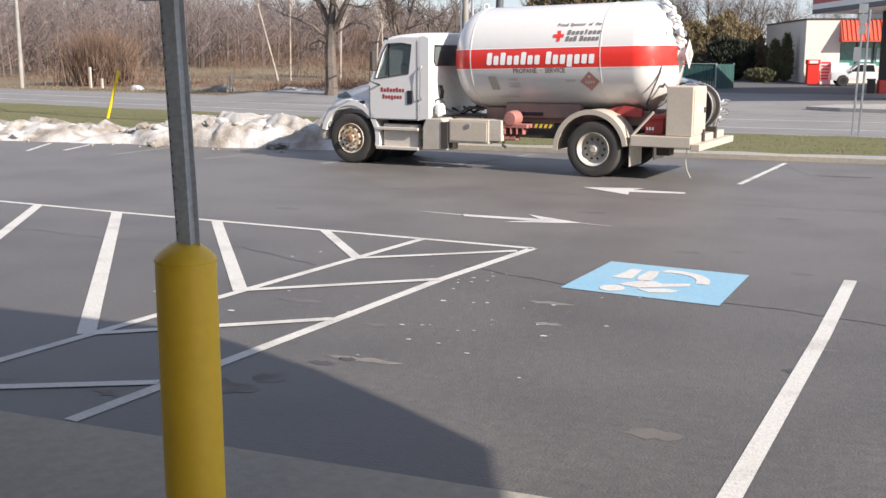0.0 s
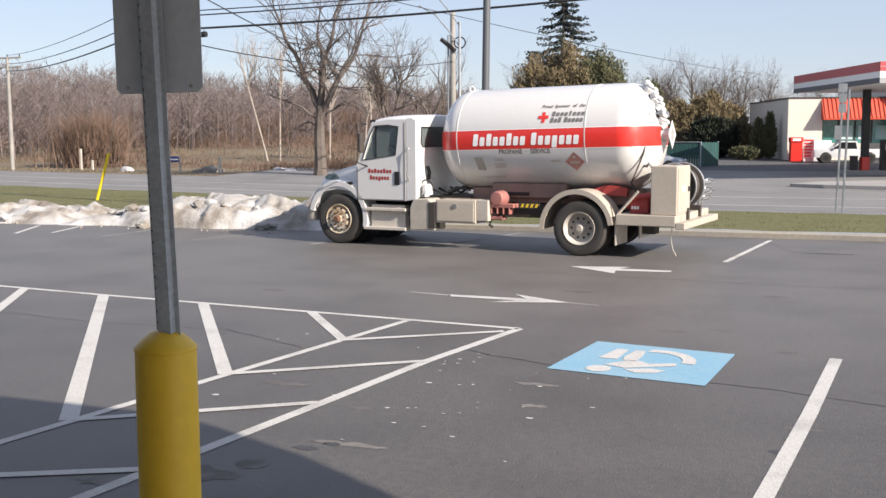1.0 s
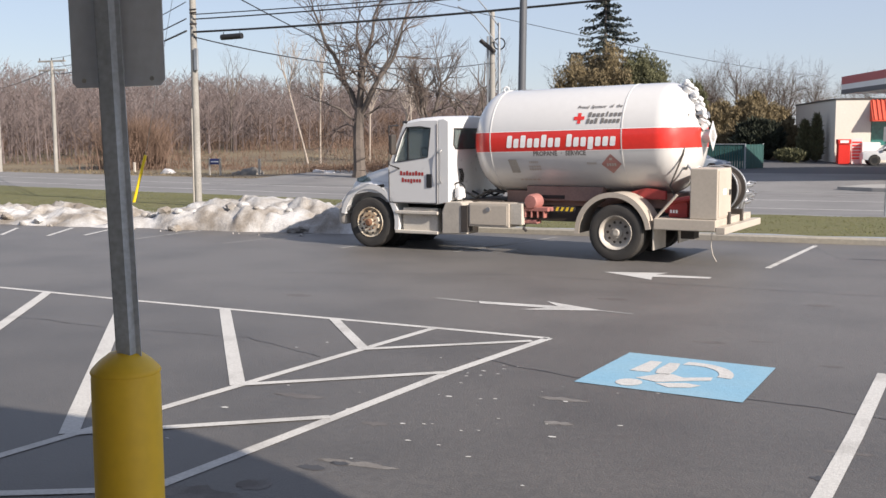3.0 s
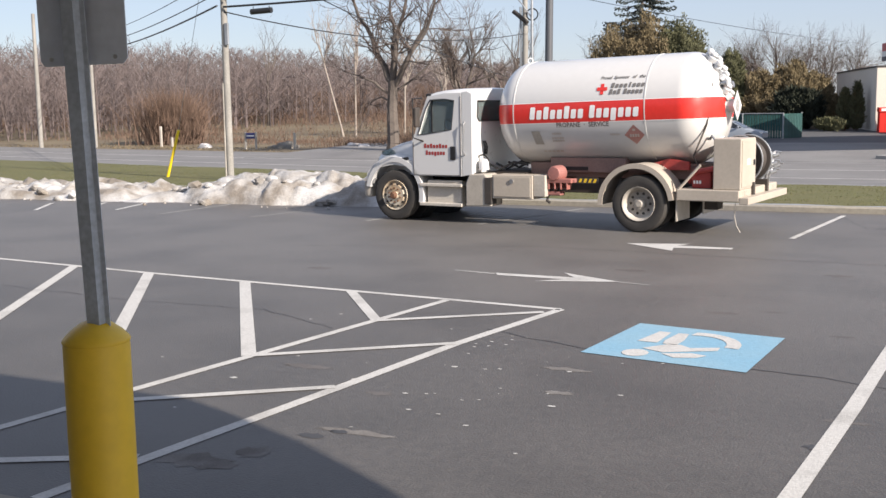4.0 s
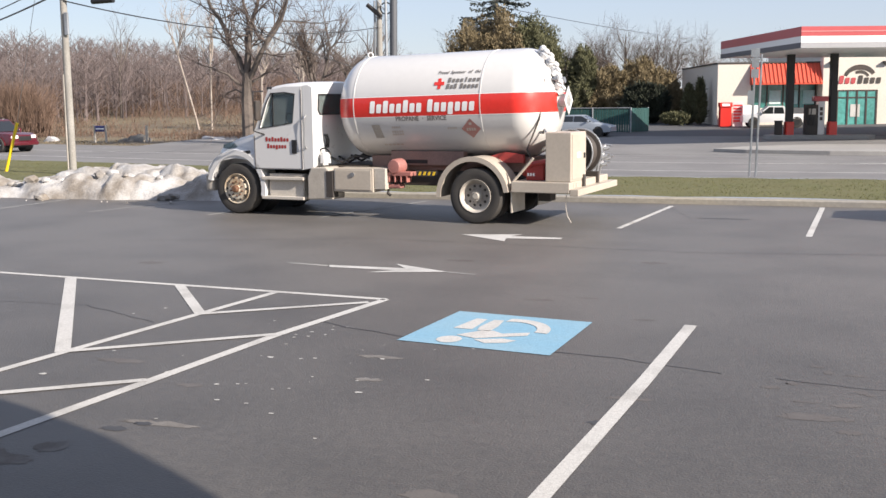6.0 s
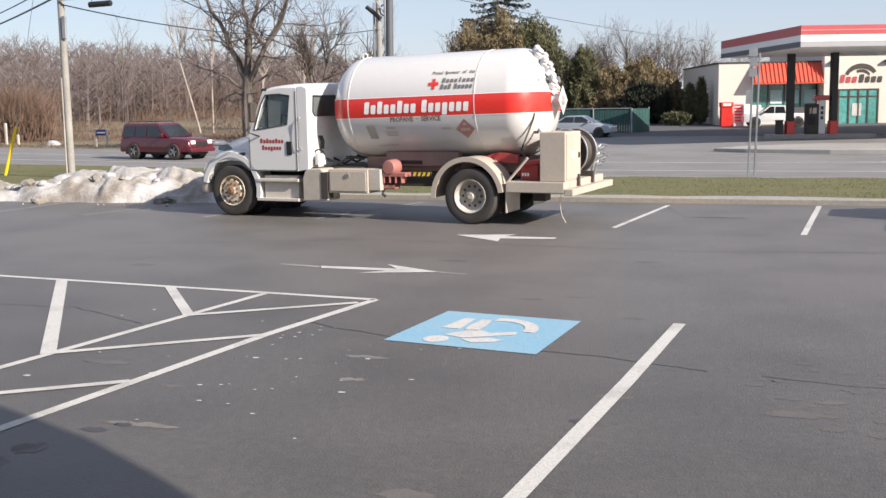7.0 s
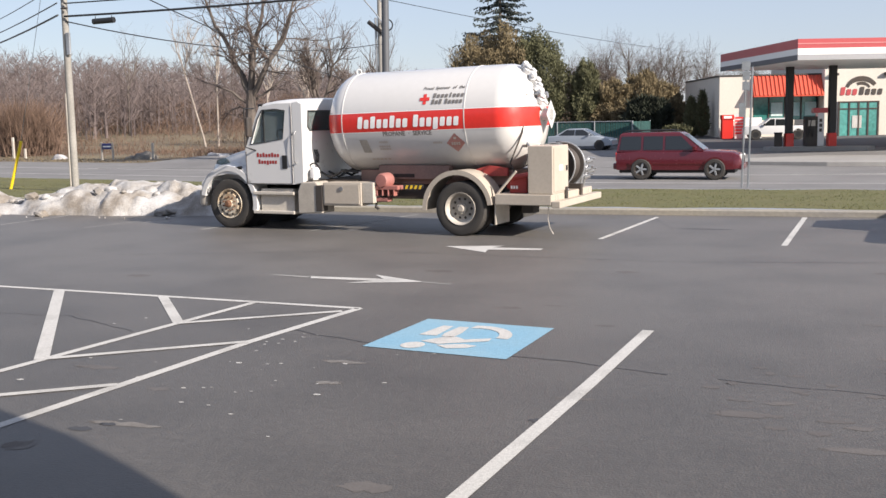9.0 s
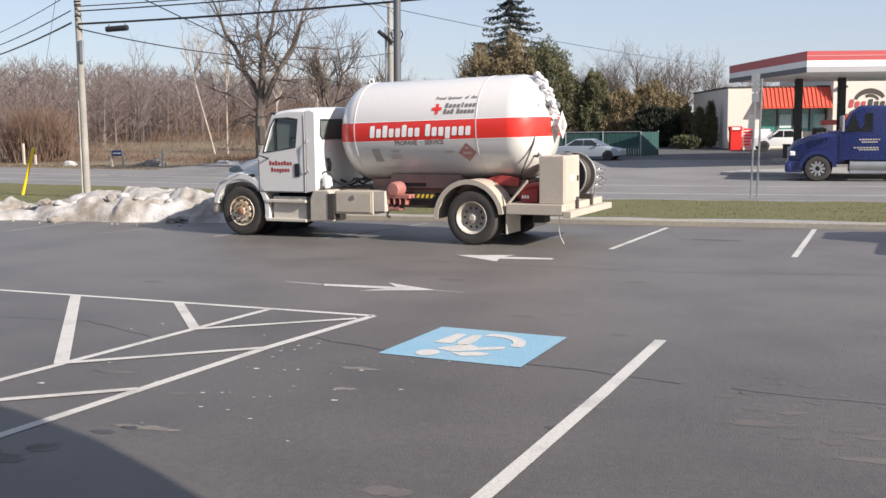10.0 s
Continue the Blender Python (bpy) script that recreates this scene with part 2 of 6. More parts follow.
def loft(sections, bm=None, caps=True):
    tmp = bmesh.new()
    rows = [[tmp.verts.new(p) for p in s] for s in sections]
    n = len(rows[0])
    for a, b in zip(rows, rows[1:]):
        for k in range(n):
            tmp.faces.new((a[k], a[(k + 1) % n], b[(k + 1) % n], b[k]))
    if caps:
        tmp.faces.new(rows[0][::-1])
        tmp.faces.new(rows[-1])
    return join(bm, tmp)


def arch(cx, cz, r_in, r_out, a0, a1, y0, y1, seg=16, bm=None, squash=1.0):
    """A wheel-arch shell in the x-z plane about (cx, cz)."""
    tmp = bmesh.new()
    prev = None
    for k in range(seg + 1):
        a = radians(a0 + (a1 - a0) * k / seg)
        c, s = math.cos(a), math.sin(a) * squash
        q = [tmp.verts.new((cx + r * c, y, cz + r * s)) for r, y in ((r_in, y0), (r_out, y0), (r_out, y1), (r_in, y1))]
        if prev:
            for i in range(4):
                tmp.faces.new((prev[i], prev[(i + 1) % 4], q[(i + 1) % 4], q[i]))
        else:
            tmp.faces.new(q)
        prev = q
    tmp.faces.new(prev[::-1])
    return join(bm, tmp)


def grid(name, xs, ys, height, mat, parent=None, smooth=True, shift=None):
    bm = bmesh.new()
    if shift is None:
        shift = lambda x, y: 0.0
    rows = [[bm.verts.new((x, y + shift(x, y), height(x, y + shift(x, y)))) for x in xs] for y in ys]
    for a, b in zip(rows, rows[1:]):
        for k in range(len(xs) - 1):
            bm.faces.new((a[k], a[k + 1], b[k + 1], b[k]))
    return part(name, bm, mat, parent, smooth=60 if smooth else None)


def text_mesh(words, size, align="CENTER", bold=0.0, shear=0.0):
    cu = bpy.data.curves.new("lettering", "FONT")
    cu.body, cu.size, cu.align_x, cu.offset, cu.shear = words, size, align, bold, shear
    cu.resolution_u = 2
    ob = new("lettering", cu)
    me = bpy.data.meshes.new_from_object(ob.evaluated_get(bpy.context.evaluated_depsgraph_get()))
    bpy.data.objects.remove(ob)
    bpy.data.curves.remove(cu)
    bm = bmesh.new()
    bm.from_mesh(me)
    bpy.data.meshes.remove(me)
    return bm


def spaced(lo, hi, n):
    return [lo + (hi - lo) * k / n for k in range(n + 1)]


# ---- ground ----
def road_z(x):
    return -0.2


def bend(x):
    """How far the road swings away towards -x."""
    return 0.0 if x > 0 else 0.24 * x * x / (6 - x)


def terrain(x, y):
    """The lie of the land past the kerb: a verge that falls to the road, then ground that rises to the station and the woods."""
    zr = road_z(x)
    if y < 24.85:
        return 0.0
    if y < 33.9 + bend(x):
        f = (y - 24.85) / (9.05 + bend(x))
        return 0.12 * (1 - f) + (zr + 0.08) * f
    y -= bend(x)
    if y < 36.5:
        return zr + 0.08 * (36.5 - y) / 2.6
    if y < 48.2:
        return zr
    side = min(1.0, max(0.0, (-x / y - 0.2) / 0.25))
    return zr + (min(y, 280) - 48.2) * 0.0225 * (1 - side) + max(0.0, min(y, 280) - 60) * 0.054 * side


def rise(y):
    """Height of the station forecourt, which climbs gently from the road to the shop."""
    return -0.19 + (y - 48.2) * 0.0225


LOT = grid("parking_lot", spaced(-90, 60, 30), spaced(6.05, 24.4, 8), lambda x, y: 0.0, ASPHALT)
tagged(LOT, "dark grey asphalt car park with worn patches", "car park", kind="structure")
store_walk = part("pavement_store", box(-60, 14, 0.0, 6.05, -0.2, 0.02, 0.01), CONCRETE)
tagged(store_walk, "grey concrete walk along the shop front", "pavement", kind="structure")
kerb = part("kerb", prism([(24.4, -0.1), (24.4, 0.10), (24.44, 0.125), (24.67, 0.125), (24.85, 0.11), (24.85, -0.1)], -90, 60, "x"), CONCRETE)
tagged(kerb, "pale concrete kerb between car park and verge", "kerb", kind="structure")
verge = grid("verge", spaced(-90, 60, 150), spaced(24.85, 33.9, 14),
             lambda x, y: terrain(x, y) + 0.03 * noise.noise((x * 0.9, y * 0.9, 0)), GRASS, shift=lambda x, y: bend(x) * (y - 24.85) / 9.05)
tagged(verge, "short green and straw coloured winter grass verge", "grass", kind="structure")
road = grid("road", spaced(-140, 90, 92), (33.9, 36.5, 40, 44, 48.2), terrain, ROADTOP, shift=lambda x, y: bend(x))
tagged(road, "pale grey three-lane asphalt road", "road", kind="structure")
far_xs = spaced(-420, 260, 68)
far = grid("ground", far_xs, [48.2, 52, 58, 66, 75, 85, 95, 110, 125, 140, 160, 190, 230, 300, 420, 700],
           lambda x, y: terrain(x, y) + (-0.25 if x > -26 and y > 50 and y < 82 else 0.25 * noise.noise((x * 0.15, y * 0.15, 3)) if y > 50 else 0), FIELD, shift=lambda x, y: bend(x) * max(0.0, (110 - y) / 61.8))
tagged(far, "straw and brown winter field and scrub ground", "ground", kind="structure")
near = part("ground_near", box(-420, 260, -200, 0, -0.3, -0.05), CONCRETE)
tagged(near, "plain ground behind the shop", "ground", kind="structure")


def strip(name, pts, w, mat=LINE, parent=LOT, z=0.004, closed=False):
    """A painted line of width w through points of the plan, as thin as paint."""
    bm = bmesh.new()
    for (x0, y0), (x1, y1) in zip(pts, pts[1:]):
        d = Vector((x1 - x0, y1 - y0))
        n = Vector((-d.y, d.x)).normalized() * w / 2
        steps = max(1, int(d.length / 1.5))
        last = None
        for k in range(steps + 1):
            p = Vector((x0, y0)) + d * k / steps
            q = [bm.verts.new((p.x + s * n.x, p.y + s * n.y, z if z < 0.1 else 0)) for s in (-1, 1)]
            if parent is not LOT:
                for v in q:
                    v.co.z = terrain(v.co.x, v.co.y) + 0.006
            if last:
                bm.faces.new((last[0], last[1], q[1], q[0]))
            last = q
    return part(name, bm, mat, parent)


# hatched no-parking island
TIP = (0.0, 12.67)
strip("painted_line", [(-12.7, 13.9), (-6.2, 13.19), TIP], 0.10)
strip("painted_line", [TIP, (-0.36, 10.72), (-0.58, 8.94), (-0.95, 6.1)], 0.11)
strip("painted_line", [(-1.42, 12.73), (-2.36, 6.5)], 0.10, z=0.005)
for a, b, w in [((-7.75, 13.34), (-3.3, 6.4), 0.14), ((-6.21, 13.17), (-2.21, 7.75), 0.15), ((-4.47, 13.01), (-1.92, 9.54), 0.14),
                ((-2.79, 12.88), (-1.61, 11.39), 0.12)]:
    strip("painted_line", [a, b], w, z=0.006)
for a, b in [((-2.3, 6.2), (-0.91, 6.92)), ((-2.21, 7.75), (-0.62, 8.9)), ((-1.91, 9.56), (-0.38, 10.7)), ((-1.62, 11.38), (-0.12, 12.45))]:
    strip("painted_line", [a, b], 0.10, z=0.007)
# stall lines
strip("painted_line", [(3.40, 12.16), (3.22, 9.9), (2.86, 6.08)], 0.12)
for (x0, y0), (x1, y1) in (((-16.6, 21.6), (-15.5, 20.0)), ((-15.3, 22.1), (-14.3, 20.2)), ((-14.2, 22.4), (-13.6, 20.6)), ((-11.8, 22.6), (-11.9, 20.0)), ((-8.7, 22.9), (-9.5, 20.15)),
                           ((-5.9, 23.6), (-6.7, 20.2)), ((-3.33, 23.9), (-4.29, 20.29)), ((2.03, 23.9), (1.54, 19.85)), ((4.98, 24.2), (4.63, 19.42)), ((7.9, 24.2), (7.6, 19.3)), ((10.8, 24.2), (10.6, 19.3))):
    strip("painted_line", [(x0, y0), (x1, y1)], 0.10, FADED if -13 < x0 < -3 else LINE)


def arrow(pts, label):
    bm = bmesh.new()
    bm.faces.new([bm.verts.new((x, y, 0.005)) for x, y in pts])
    return part("painted_arrow", bm, LINE, LOT, label)


arrow([(-1.66, 14.83), (-0.55, 14.81), (-0.81, 15.15), (0.09, 14.67), (-0.94, 14.37), (-0.63, 14.62), (-1.58, 14.66)], "white painted lane arrow")
arrow([(0.86, 18.37), (-0.00, 18.39), (0.14, 18.65), (-0.86, 18.42), (0.05, 17.75), (-0.01, 18.10), (0.86, 18.19)], "white painted lane arrow")
strip("painted_line", [(-2.3, 14.87), (-1.65, 14.76)], 0.09, FADED)
strip("painted_line", [(0.08, 14.66), (0.5, 14.56)], 0.06, FADED)
# blue accessible bay mark
BLUE = [Vector((0.83, 10.79)), Vector((2.33, 10.58)), Vector((2.45, 12.04)), Vector((1.0, 12.24))]
bm = bmesh.new()
bm.faces.new([bm.verts.new((p.x, p.y, 0.005)) for p in BLUE])
part("blue_bay_mark", bm, BLUEP, LOT, "light blue painted square with a white wheelchair sign")


def on_blue(u, v, z=0.009):
    p = (BLUE[0] * (1 - u) + BLUE[1] * u) * (1 - v) + (BLUE[3] * (1 - u) + BLUE[2] * u) * v
    return (p.x, p.y, z)


def blue_shape(name, pts):
    bm = bmesh.new()
    bm.faces.new([bm.verts.new(on_blue(u, v)) for u, v in pts])
    return bm


# road lines
for y, w, mat in ((37.8, 0.15, LINE), (42.4, 0.15, LINE), (45.6, 0.12, FADED)):
    strip("painted_line", [(x, y + bend(x)) for x in range(-120, 64, 4)], w, mat, road)
SIGN = {
    "head": [(0.22 + 0.075 + 0.08 * math.cos(a), 0.145 + 0.095 * math.sin(a)) for a in spaced(0, 2 * math.pi, 14)[:-1]],
    "lower_leg": [(0.19, 0.46), (0.22, 0.80), (0.30, 0.80), (0.32, 0.47)],
    "thigh": [(0.36, 0.46), (0.34, 0.56), (0.35, 0.80), (0.42, 0.81), (0.45, 0.62), (0.45, 0.46)],
    "torso": [(0.29, 0.28), (0.36, 0.40), (0.40, 0.47), (0.47, 0.48), (0.55, 0.42), (0.71, 0.52), (0.72, 0.43), (0.59, 0.34), (0.44, 0.23)],
    "arm": [(0.44, 0.20), (0.54, 0.13), (0.66, 0.19), (0.70, 0.27), (0.60, 0.29)],
}
for key, pts in SIGN.items():
    part("sign_" + key, blue_shape(key, pts), LINE, LOT)
arc = [(0.52 + 0.30 * math.cos(a), 0.56 + 0.33 * math.sin(a)) for a in [radians(d) for d in range(-5, 112, 9)]]
arc += [(0.52 + 0.21 * math.cos(a), 0.56 + 0.24 * math.sin(a)) for a in [radians(d) for d in range(112, -6, -9)]]
part("sign_wheel", blue_shape("wheel", arc), LINE, LOT)


# ---- propane delivery truck, parked along the kerb ----
def lettering_row(words, x0, x1, z0, z1, place, slant=0.0):
    """Brand wording drawn as plain round-cornered bars, one for each letter: T rises to full height, t is tall and thin, p hangs below the line."""
    bm = bmesh.new()
    total = sum(len(w) for w in words) + 0.6 * (len(words) - 1)
    step, at = (x1 - x0) / total, 0.0
    for w in words:
        for ch in w:
            low = z0 - (z1 - z0) * 0.24 if ch == "p" else z0
            top = z1 if ch in "Tt" else z0 + (z1 - z0) * 0.74
            a, b = x0 + step * (at + (0.28 if ch == "t" else 0.12)), x0 + step * (at + (0.70 if ch == "t" else 0.85))
            c, h = (b - a) * 0.16, (z1 - z0) * 0.07
            rows = [[bm.verts.new(place(x + slant * (z - z0), z)) for x in ends] for ends, z in (((a + c, b - c), low), ((a, b), low + h), ((a, b), (low + top) / 2), ((a, b), top - h), ((a + c, b - c), top))]
            for p, q in zip(rows, rows[1:]):
                bm.faces.new((p[0], p[1], q[1], q[0]))
            at += 1
        at += 0.6
    return bm


def wheel(parent, x, y, side, kind):
    """kind: front (disc out) or rear (deep dish). side: +1 faces the truck's left."""
    m = Matrix.Translation((x * LONG, y, 0.515 * HIGH)) @ Matrix.Rotation(radians(-90 * side), 4, "X") @ Matrix.Scale(HIGH, 4)
    w = new("wheel")
    w.parent = parent
    w.matrix_basis = m
    tyre = lathe([(0.30, -0.26), (0.43, -0.265), (0.49, -0.25), (0.515, -0.22), (0.517, -0.2), (0.507, -0.195), (0.507, -0.18), (0.517, -0.175), (0.517, -0.11),
                  (0.507, -0.105), (0.507, -0.09), (0.517, -0.085), (0.515, -0.045), (0.49, -0.01), (0.43, 0.005), (0.36, -0.005), (0.305, -0.015), (0.30, -0.26)], 48)
    part("tyre", tyre, RUBBER, w, smooth=40)
    if kind == "front":
        prof = [(0.0, 0.03), (0.075, 0.03), (0.085, 0.0), (0.14, -0.005), (0.21, 0.0), (0.235, -0.02), (0.255, -0.05), (0.275, -0.04), (0.285, -0.01), (0.305, 0.0), (0.312, -0.02), (0.30, -0.2)]
        mat, hub = RIM, 0.0
    else:
        prof = [(0.0, -0.06), (0.10, -0.06), (0.11, -0.12), (0.19, -0.125), (0.215, -0.13), (0.245, -0.12), (0.265, -0.04), (0.285, -0.01), (0.308, 0.0), (0.312, -0.02), (0.30, -0.2)]
        mat, hub = GRIME, -0.125
    rim = part("rim", lathe(prof, 40), mat, w, smooth=35)
    for k in range(10):
        a = 2 * math.pi * k / 10
        h = rod((0.232 * math.cos(a), 0.232 * math.sin(a), hub - 0.03), (0.232 * math.cos(a), 0.232 * math.sin(a), hub + (0.0 if kind == "front" else 0.008)), 0.027, seg=10) if kind == "front" else \
            rod((0.185 * math.cos(a), 0.185 * math.sin(a), hub - 0.02), (0.185 * math.cos(a), 0.185 * math.sin(a), hub + 0.004), 0.026, seg=10)
        part("hand_hole", h, CHASSIS, rim)
        b = a + math.pi / 10
        part("wheel_nut", rod((0.145 * math.cos(b), 0.145 * math.sin(b), hub - 0.01), (0.145 * math.cos(b), 0.145 * math.sin(b), hub + 0.03), 0.017, seg=6), RUST if kind == "front" else GRIME, rim)
    part("hub", lathe([(0.0, hub + 0.1), (0.05, hub + 0.1), (0.075, hub + 0.07), (0.08, hub - 0.02)], 20), RUST if kind == "front" else GRIME, w, "rust-stained hub" if kind == "front" else "", smooth=35)
    return w


LONG, HIGH = 0.955, 0.98    # truck drawing to true length and height


def propane_truck():
    T = thing("propane_truck", "white propane delivery truck with a red-banded tank beside the kerb", "truck", pose(-0.92, 21.14, 0, 0, 0, 173.2))

    def add(name, bm, mat, label="", parent=T, smooth=None):
        bm.transform(Matrix.Diagonal((LONG, 1, HIGH, 1)))
        return part(name, bm, mat, parent, label, smooth)

    # chassis
    for y in (-0.43, 0.43):
        add("chassis_rail", box(-1.9, 5.9, y - 0.045, y + 0.045, 0.62, 0.90, 0.01), CHASSIS)
    add("rear_axle", rod((0, -0.9, 0.515), (0, 0.9, 0.515), 0.09), CHASSIS)
    add("differential", lathe([(0, -0.2), (0.12, -0.17), (0.2, -0.05), (0.2, 0.05), (0.12, 0.17), (0, 0.2)], 16, m=Matrix.Translation((0, 0, 0.5)) @ Matrix.Rotation(radians(90), 4, "Y")), CHASSIS, smooth=40)
    add("front_axle", rod((5.47, -0.95, 0.48), (5.47, 0.95, 0.48), 0.07), CHASSIS)
    add("drive_shaft", rod((0.2, 0, 0.6), (4.2, 0, 0.72), 0.05), CHASSIS)
    for side in (1, -1):
        wheel(T, 5.47, 1.17 * side, side, "front")
        wheel(T, 0.0, 1.22 * side, side, "rear")
        inner = wheel(T, 0.0, 0.90 * side, side, "rear")
        inner.name = "inner_wheel"

    # cab: shell with real openings
    out = [(4.97, 0.93), (4.99, 1.62), (4.86, 1.92), (4.70, 2.28), (4.60, 2.50), (4.2, 2.565), (3.80, 2.565), (3.80, 0.93)]
    win = [(4.60, 1.78), (4.82, 1.76), (4.76, 1.92), (4.63, 2.26), (4.52, 2.43), (4.2, 2.445), (3.96, 2.41), (4.03, 1.86)]
    for s in (1, -1):
        door = add("door", ring(out, win, 1.13 * s, 1.19 * s), WHITE, "white cab door with faded red wording")
        if s == 1:
            add("door_lettering", lettering_row(["TaTaaTaa"], 4.70, 4.12, 1.485, 1.575, lambda x, z: (x, 1.194, z)), REDP, "faded red lettering", door)
            add("door_lettering", lettering_row(["Taapaaa"], 4.66, 4.18, 1.35, 1.44, lambda x, z: (x, 1.194, z)), REDP, "faded red lettering", door)
        for seam in ([(4.955, 1.192 * s, 0.95), (4.965, 1.192 * s, 1.6)], [(3.815, 1.192 * s, 0.95), (3.815, 1.192 * s, 2.5)], [(3.82, 1.192 * s, 0.945), (4.95, 1.192 * s, 0.945)]):
            add("door_seam", tube(seam, 0.007, 6), CHASSIS, "", door)
        add("grab_handle", tube([(3.72, 1.19 * s, 1.35), (3.72, 1.24 * s, 1.4), (3.72, 1.24 * s, 1.95), (3.72, 1.19 * s, 2.0)], 0.014), STEEL)
        add("door_handle", box(3.94, 4.06, 1.185 * s - 0.01, 1.185 * s + 0.02, 1.25, 1.52, 0.01), BLACK, "black door handle recess", door)
        add("window", prism([(x, z) for x, z in win], 1.15 * s, 1.157 * s), GLASS, "", door).visible_shadow = False
        add("window_frame", ring([(4.2 + (x - 4.2) * 1.035, 2.1 + (z - 2.1) * 1.05) for x, z in win], win, 1.19 * s, 1.2 * s), BLACK, "", door)
        add("quarter_bar", box(4.50, 4.53, 1.15 * s - 0.01, 1.15 * s + 0.02, 1.80, 2.43), BLACK, "", door)
        add("corner_panel", prism([(3.79, 0.93), (3.79, 2.58), (3.66, 2.60), (3.55, 2.55), (3.55, 0.97)], 1.10 * s, 1.185 * s, bevel=0.012), WHITE)
        add("mirror", box(4.75, 4.83, 1.30 * s - 0.085, 1.30 * s + 0.085, 1.90, 2.30, 0.03), CHASSIS, "dark door mirror")
        add("mirror_arm", tube([(4.75, 1.16 * s, 2.48), (4.80, 1.42 * s, 2.47), (4.80, 1.43 * s, 1.70), (4.72, 1.18 * s, 1.62)], 0.018), BLACK)
        add("marker_lamp", box(4.55, 4.68, 1.03 * s - 0.1, 1.03 * s + 0.1, 2.49, 2.57, 0.025), BLACK)
    backo = [(-1.12, 1.0), (1.12, 1.0), (1.12, 2.5), (1.05, 2.58), (-1.05, 2.58), (-1.12, 2.5)]
    backi = [(-0.9, 2.02), (0.9, 2.02), (0.98, 2.10), (0.95, 2.40), (-0.95, 2.40), (-0.98, 2.10)]
    back = add("back_panel", ring(backo, backi, 3.545, 3.60, "x"), WHITE)
    add("rear_window", prism(backi, 3.565, 3.572, "x"), DGLASS, "", back).visible_shadow = False
    add("window_seal", ring([(y * 1.03, 2.21 + (z - 2.21) * 1.1) for y, z in backi], backi, 3.535, 3.545, "x"), BLACK, "", back)
    for y in (0.75, 0.70, 0.65):
        add("air_line", tube([(3.53, y, 1.35), (3.50, y + 0.02, 1.5), (3.52, y + 0.06, 1.62)], 0.012), BLACK, "", back)
    roof = loft([[(x, y, z + dz) for y, dz in ((-1.16, -0.09), (-1.1, 0.0), (-0.7, 0.045), (0, 0.06), (0.7, 0.045), (1.1, 0.0), (1.16, -0.09), (1.0, -0.12), (-1.0, -0.12))]
                 for x, z in ((4.62, 2.53), (4.45, 2.585), (4.1, 2.61), (3.7, 2.615), (3.56, 2.585))])
    add("roof", roof, WHITE, smooth=50)
    add("windscreen", prism([(4.985, 1.64), (4.60, 2.50), (4.575, 2.49), (4.96, 1.63)], -1.08, 1.08), GLASS).visible_shadow = False
    for s in (1, -1):
        add("pillar", prism([(5.0, 1.62), (4.61, 2.52), (4.52, 2.50), (4.92, 1.60)], 1.07 * s, 1.16 * s), WHITE)
    add("cab_floor", box(3.6, 4.95, -1.1, 1.1, 0.93, 1.0), CHASSIS)
    add("dashboard", box(4.70, 4.95, -1.1, 1.1, 1.0, 1.66, 0.05), SEAT)
    add("steering_wheel", lathe([(0.20 + 0.018 * math.cos(a), 0.018 * math.sin(a)) for a in spaced(0, 2 * math.pi, 8)], 28, m=pose(4.45, 0.55, 1.86, 0, -62, 0)), BLACK, smooth=60)
    for y in (-0.55, 0.55):
        seat = add("seat", box(3.75, 4.25, y - 0.27, y + 0.27, 1.0, 1.45, 0.06), SEAT)
        add("backrest", box(3.64, 3.80, y - 0.25, y + 0.25, 1.4, 2.15, 0.06), SEAT, "", seat)

    # bonnet and wings
    def hood_section(x, w, z0, z1):
        return [(x, -w, z0), (x, -w, z1 - 0.22), (x, -w * 0.92, z1 - 0.08), (x, -w * 0.6, z1 - 0.015), (x, 0, z1 + 0.01), (x, w * 0.6, z1 - 0.015), (x, w * 0.92, z1 - 0.08), (x, w, z1 - 0.22), (x, w, z0)]
    hood = add("bonnet", loft([hood_section(4.97, 1.06, 0.95, 1.68), hood_section(5.3, 0.98, 0.9, 1.66), hood_section(5.75, 0.86, 0.85, 1.56), hood_section(6.1, 0.78, 0.8, 1.44),
                               hood_section(6.24, 0.72, 0.78, 1.33), hood_section(6.28, 0.62, 0.85, 1.15)]), WHITE, "white sloping bonnet", smooth=45)
    add("grille", box(6.24, 6.30, -0.5, 0.5, 0.85, 1.25, 0.03), CHASSIS, "", hood)
    for s in (1, -1):
        wing = add("wing", arch(5.47, 0.53, 0.635, 0.735, 12, 192, 0.72 * s, 1.19 * s, 22, squash=1.05), WHITE, "white flared front wing", smooth=40)
        add("wing_top", loft([[(x, 0.80 * s, z), (x, 1.0 * s, z + 0.02), (x, 1.17 * s, z - 0.05), (x, 1.17 * s, z - 0.20), (x, 0.7 * s, z - 0.2)] for x, z in ((4.95, 1.27), (5.2, 1.31), (5.5, 1.34), (5.8, 1.29), (6.02, 1.17), (6.18, 1.0))]), WHITE, "", wing, smooth=50)
        # black drum for both the inner liner and the shadow under the wing
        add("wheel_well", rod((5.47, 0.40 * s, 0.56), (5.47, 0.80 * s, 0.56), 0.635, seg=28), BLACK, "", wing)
        add("headlight", prism([(5.62, 1.36), (5.78, 1.46), (5.98, 1.40), (5.99, 1.33), (5.72, 1.29)], 0.83 * s, 0.90 * s, bevel=0.01), DGLASS, "dark glazed headlight", hood)
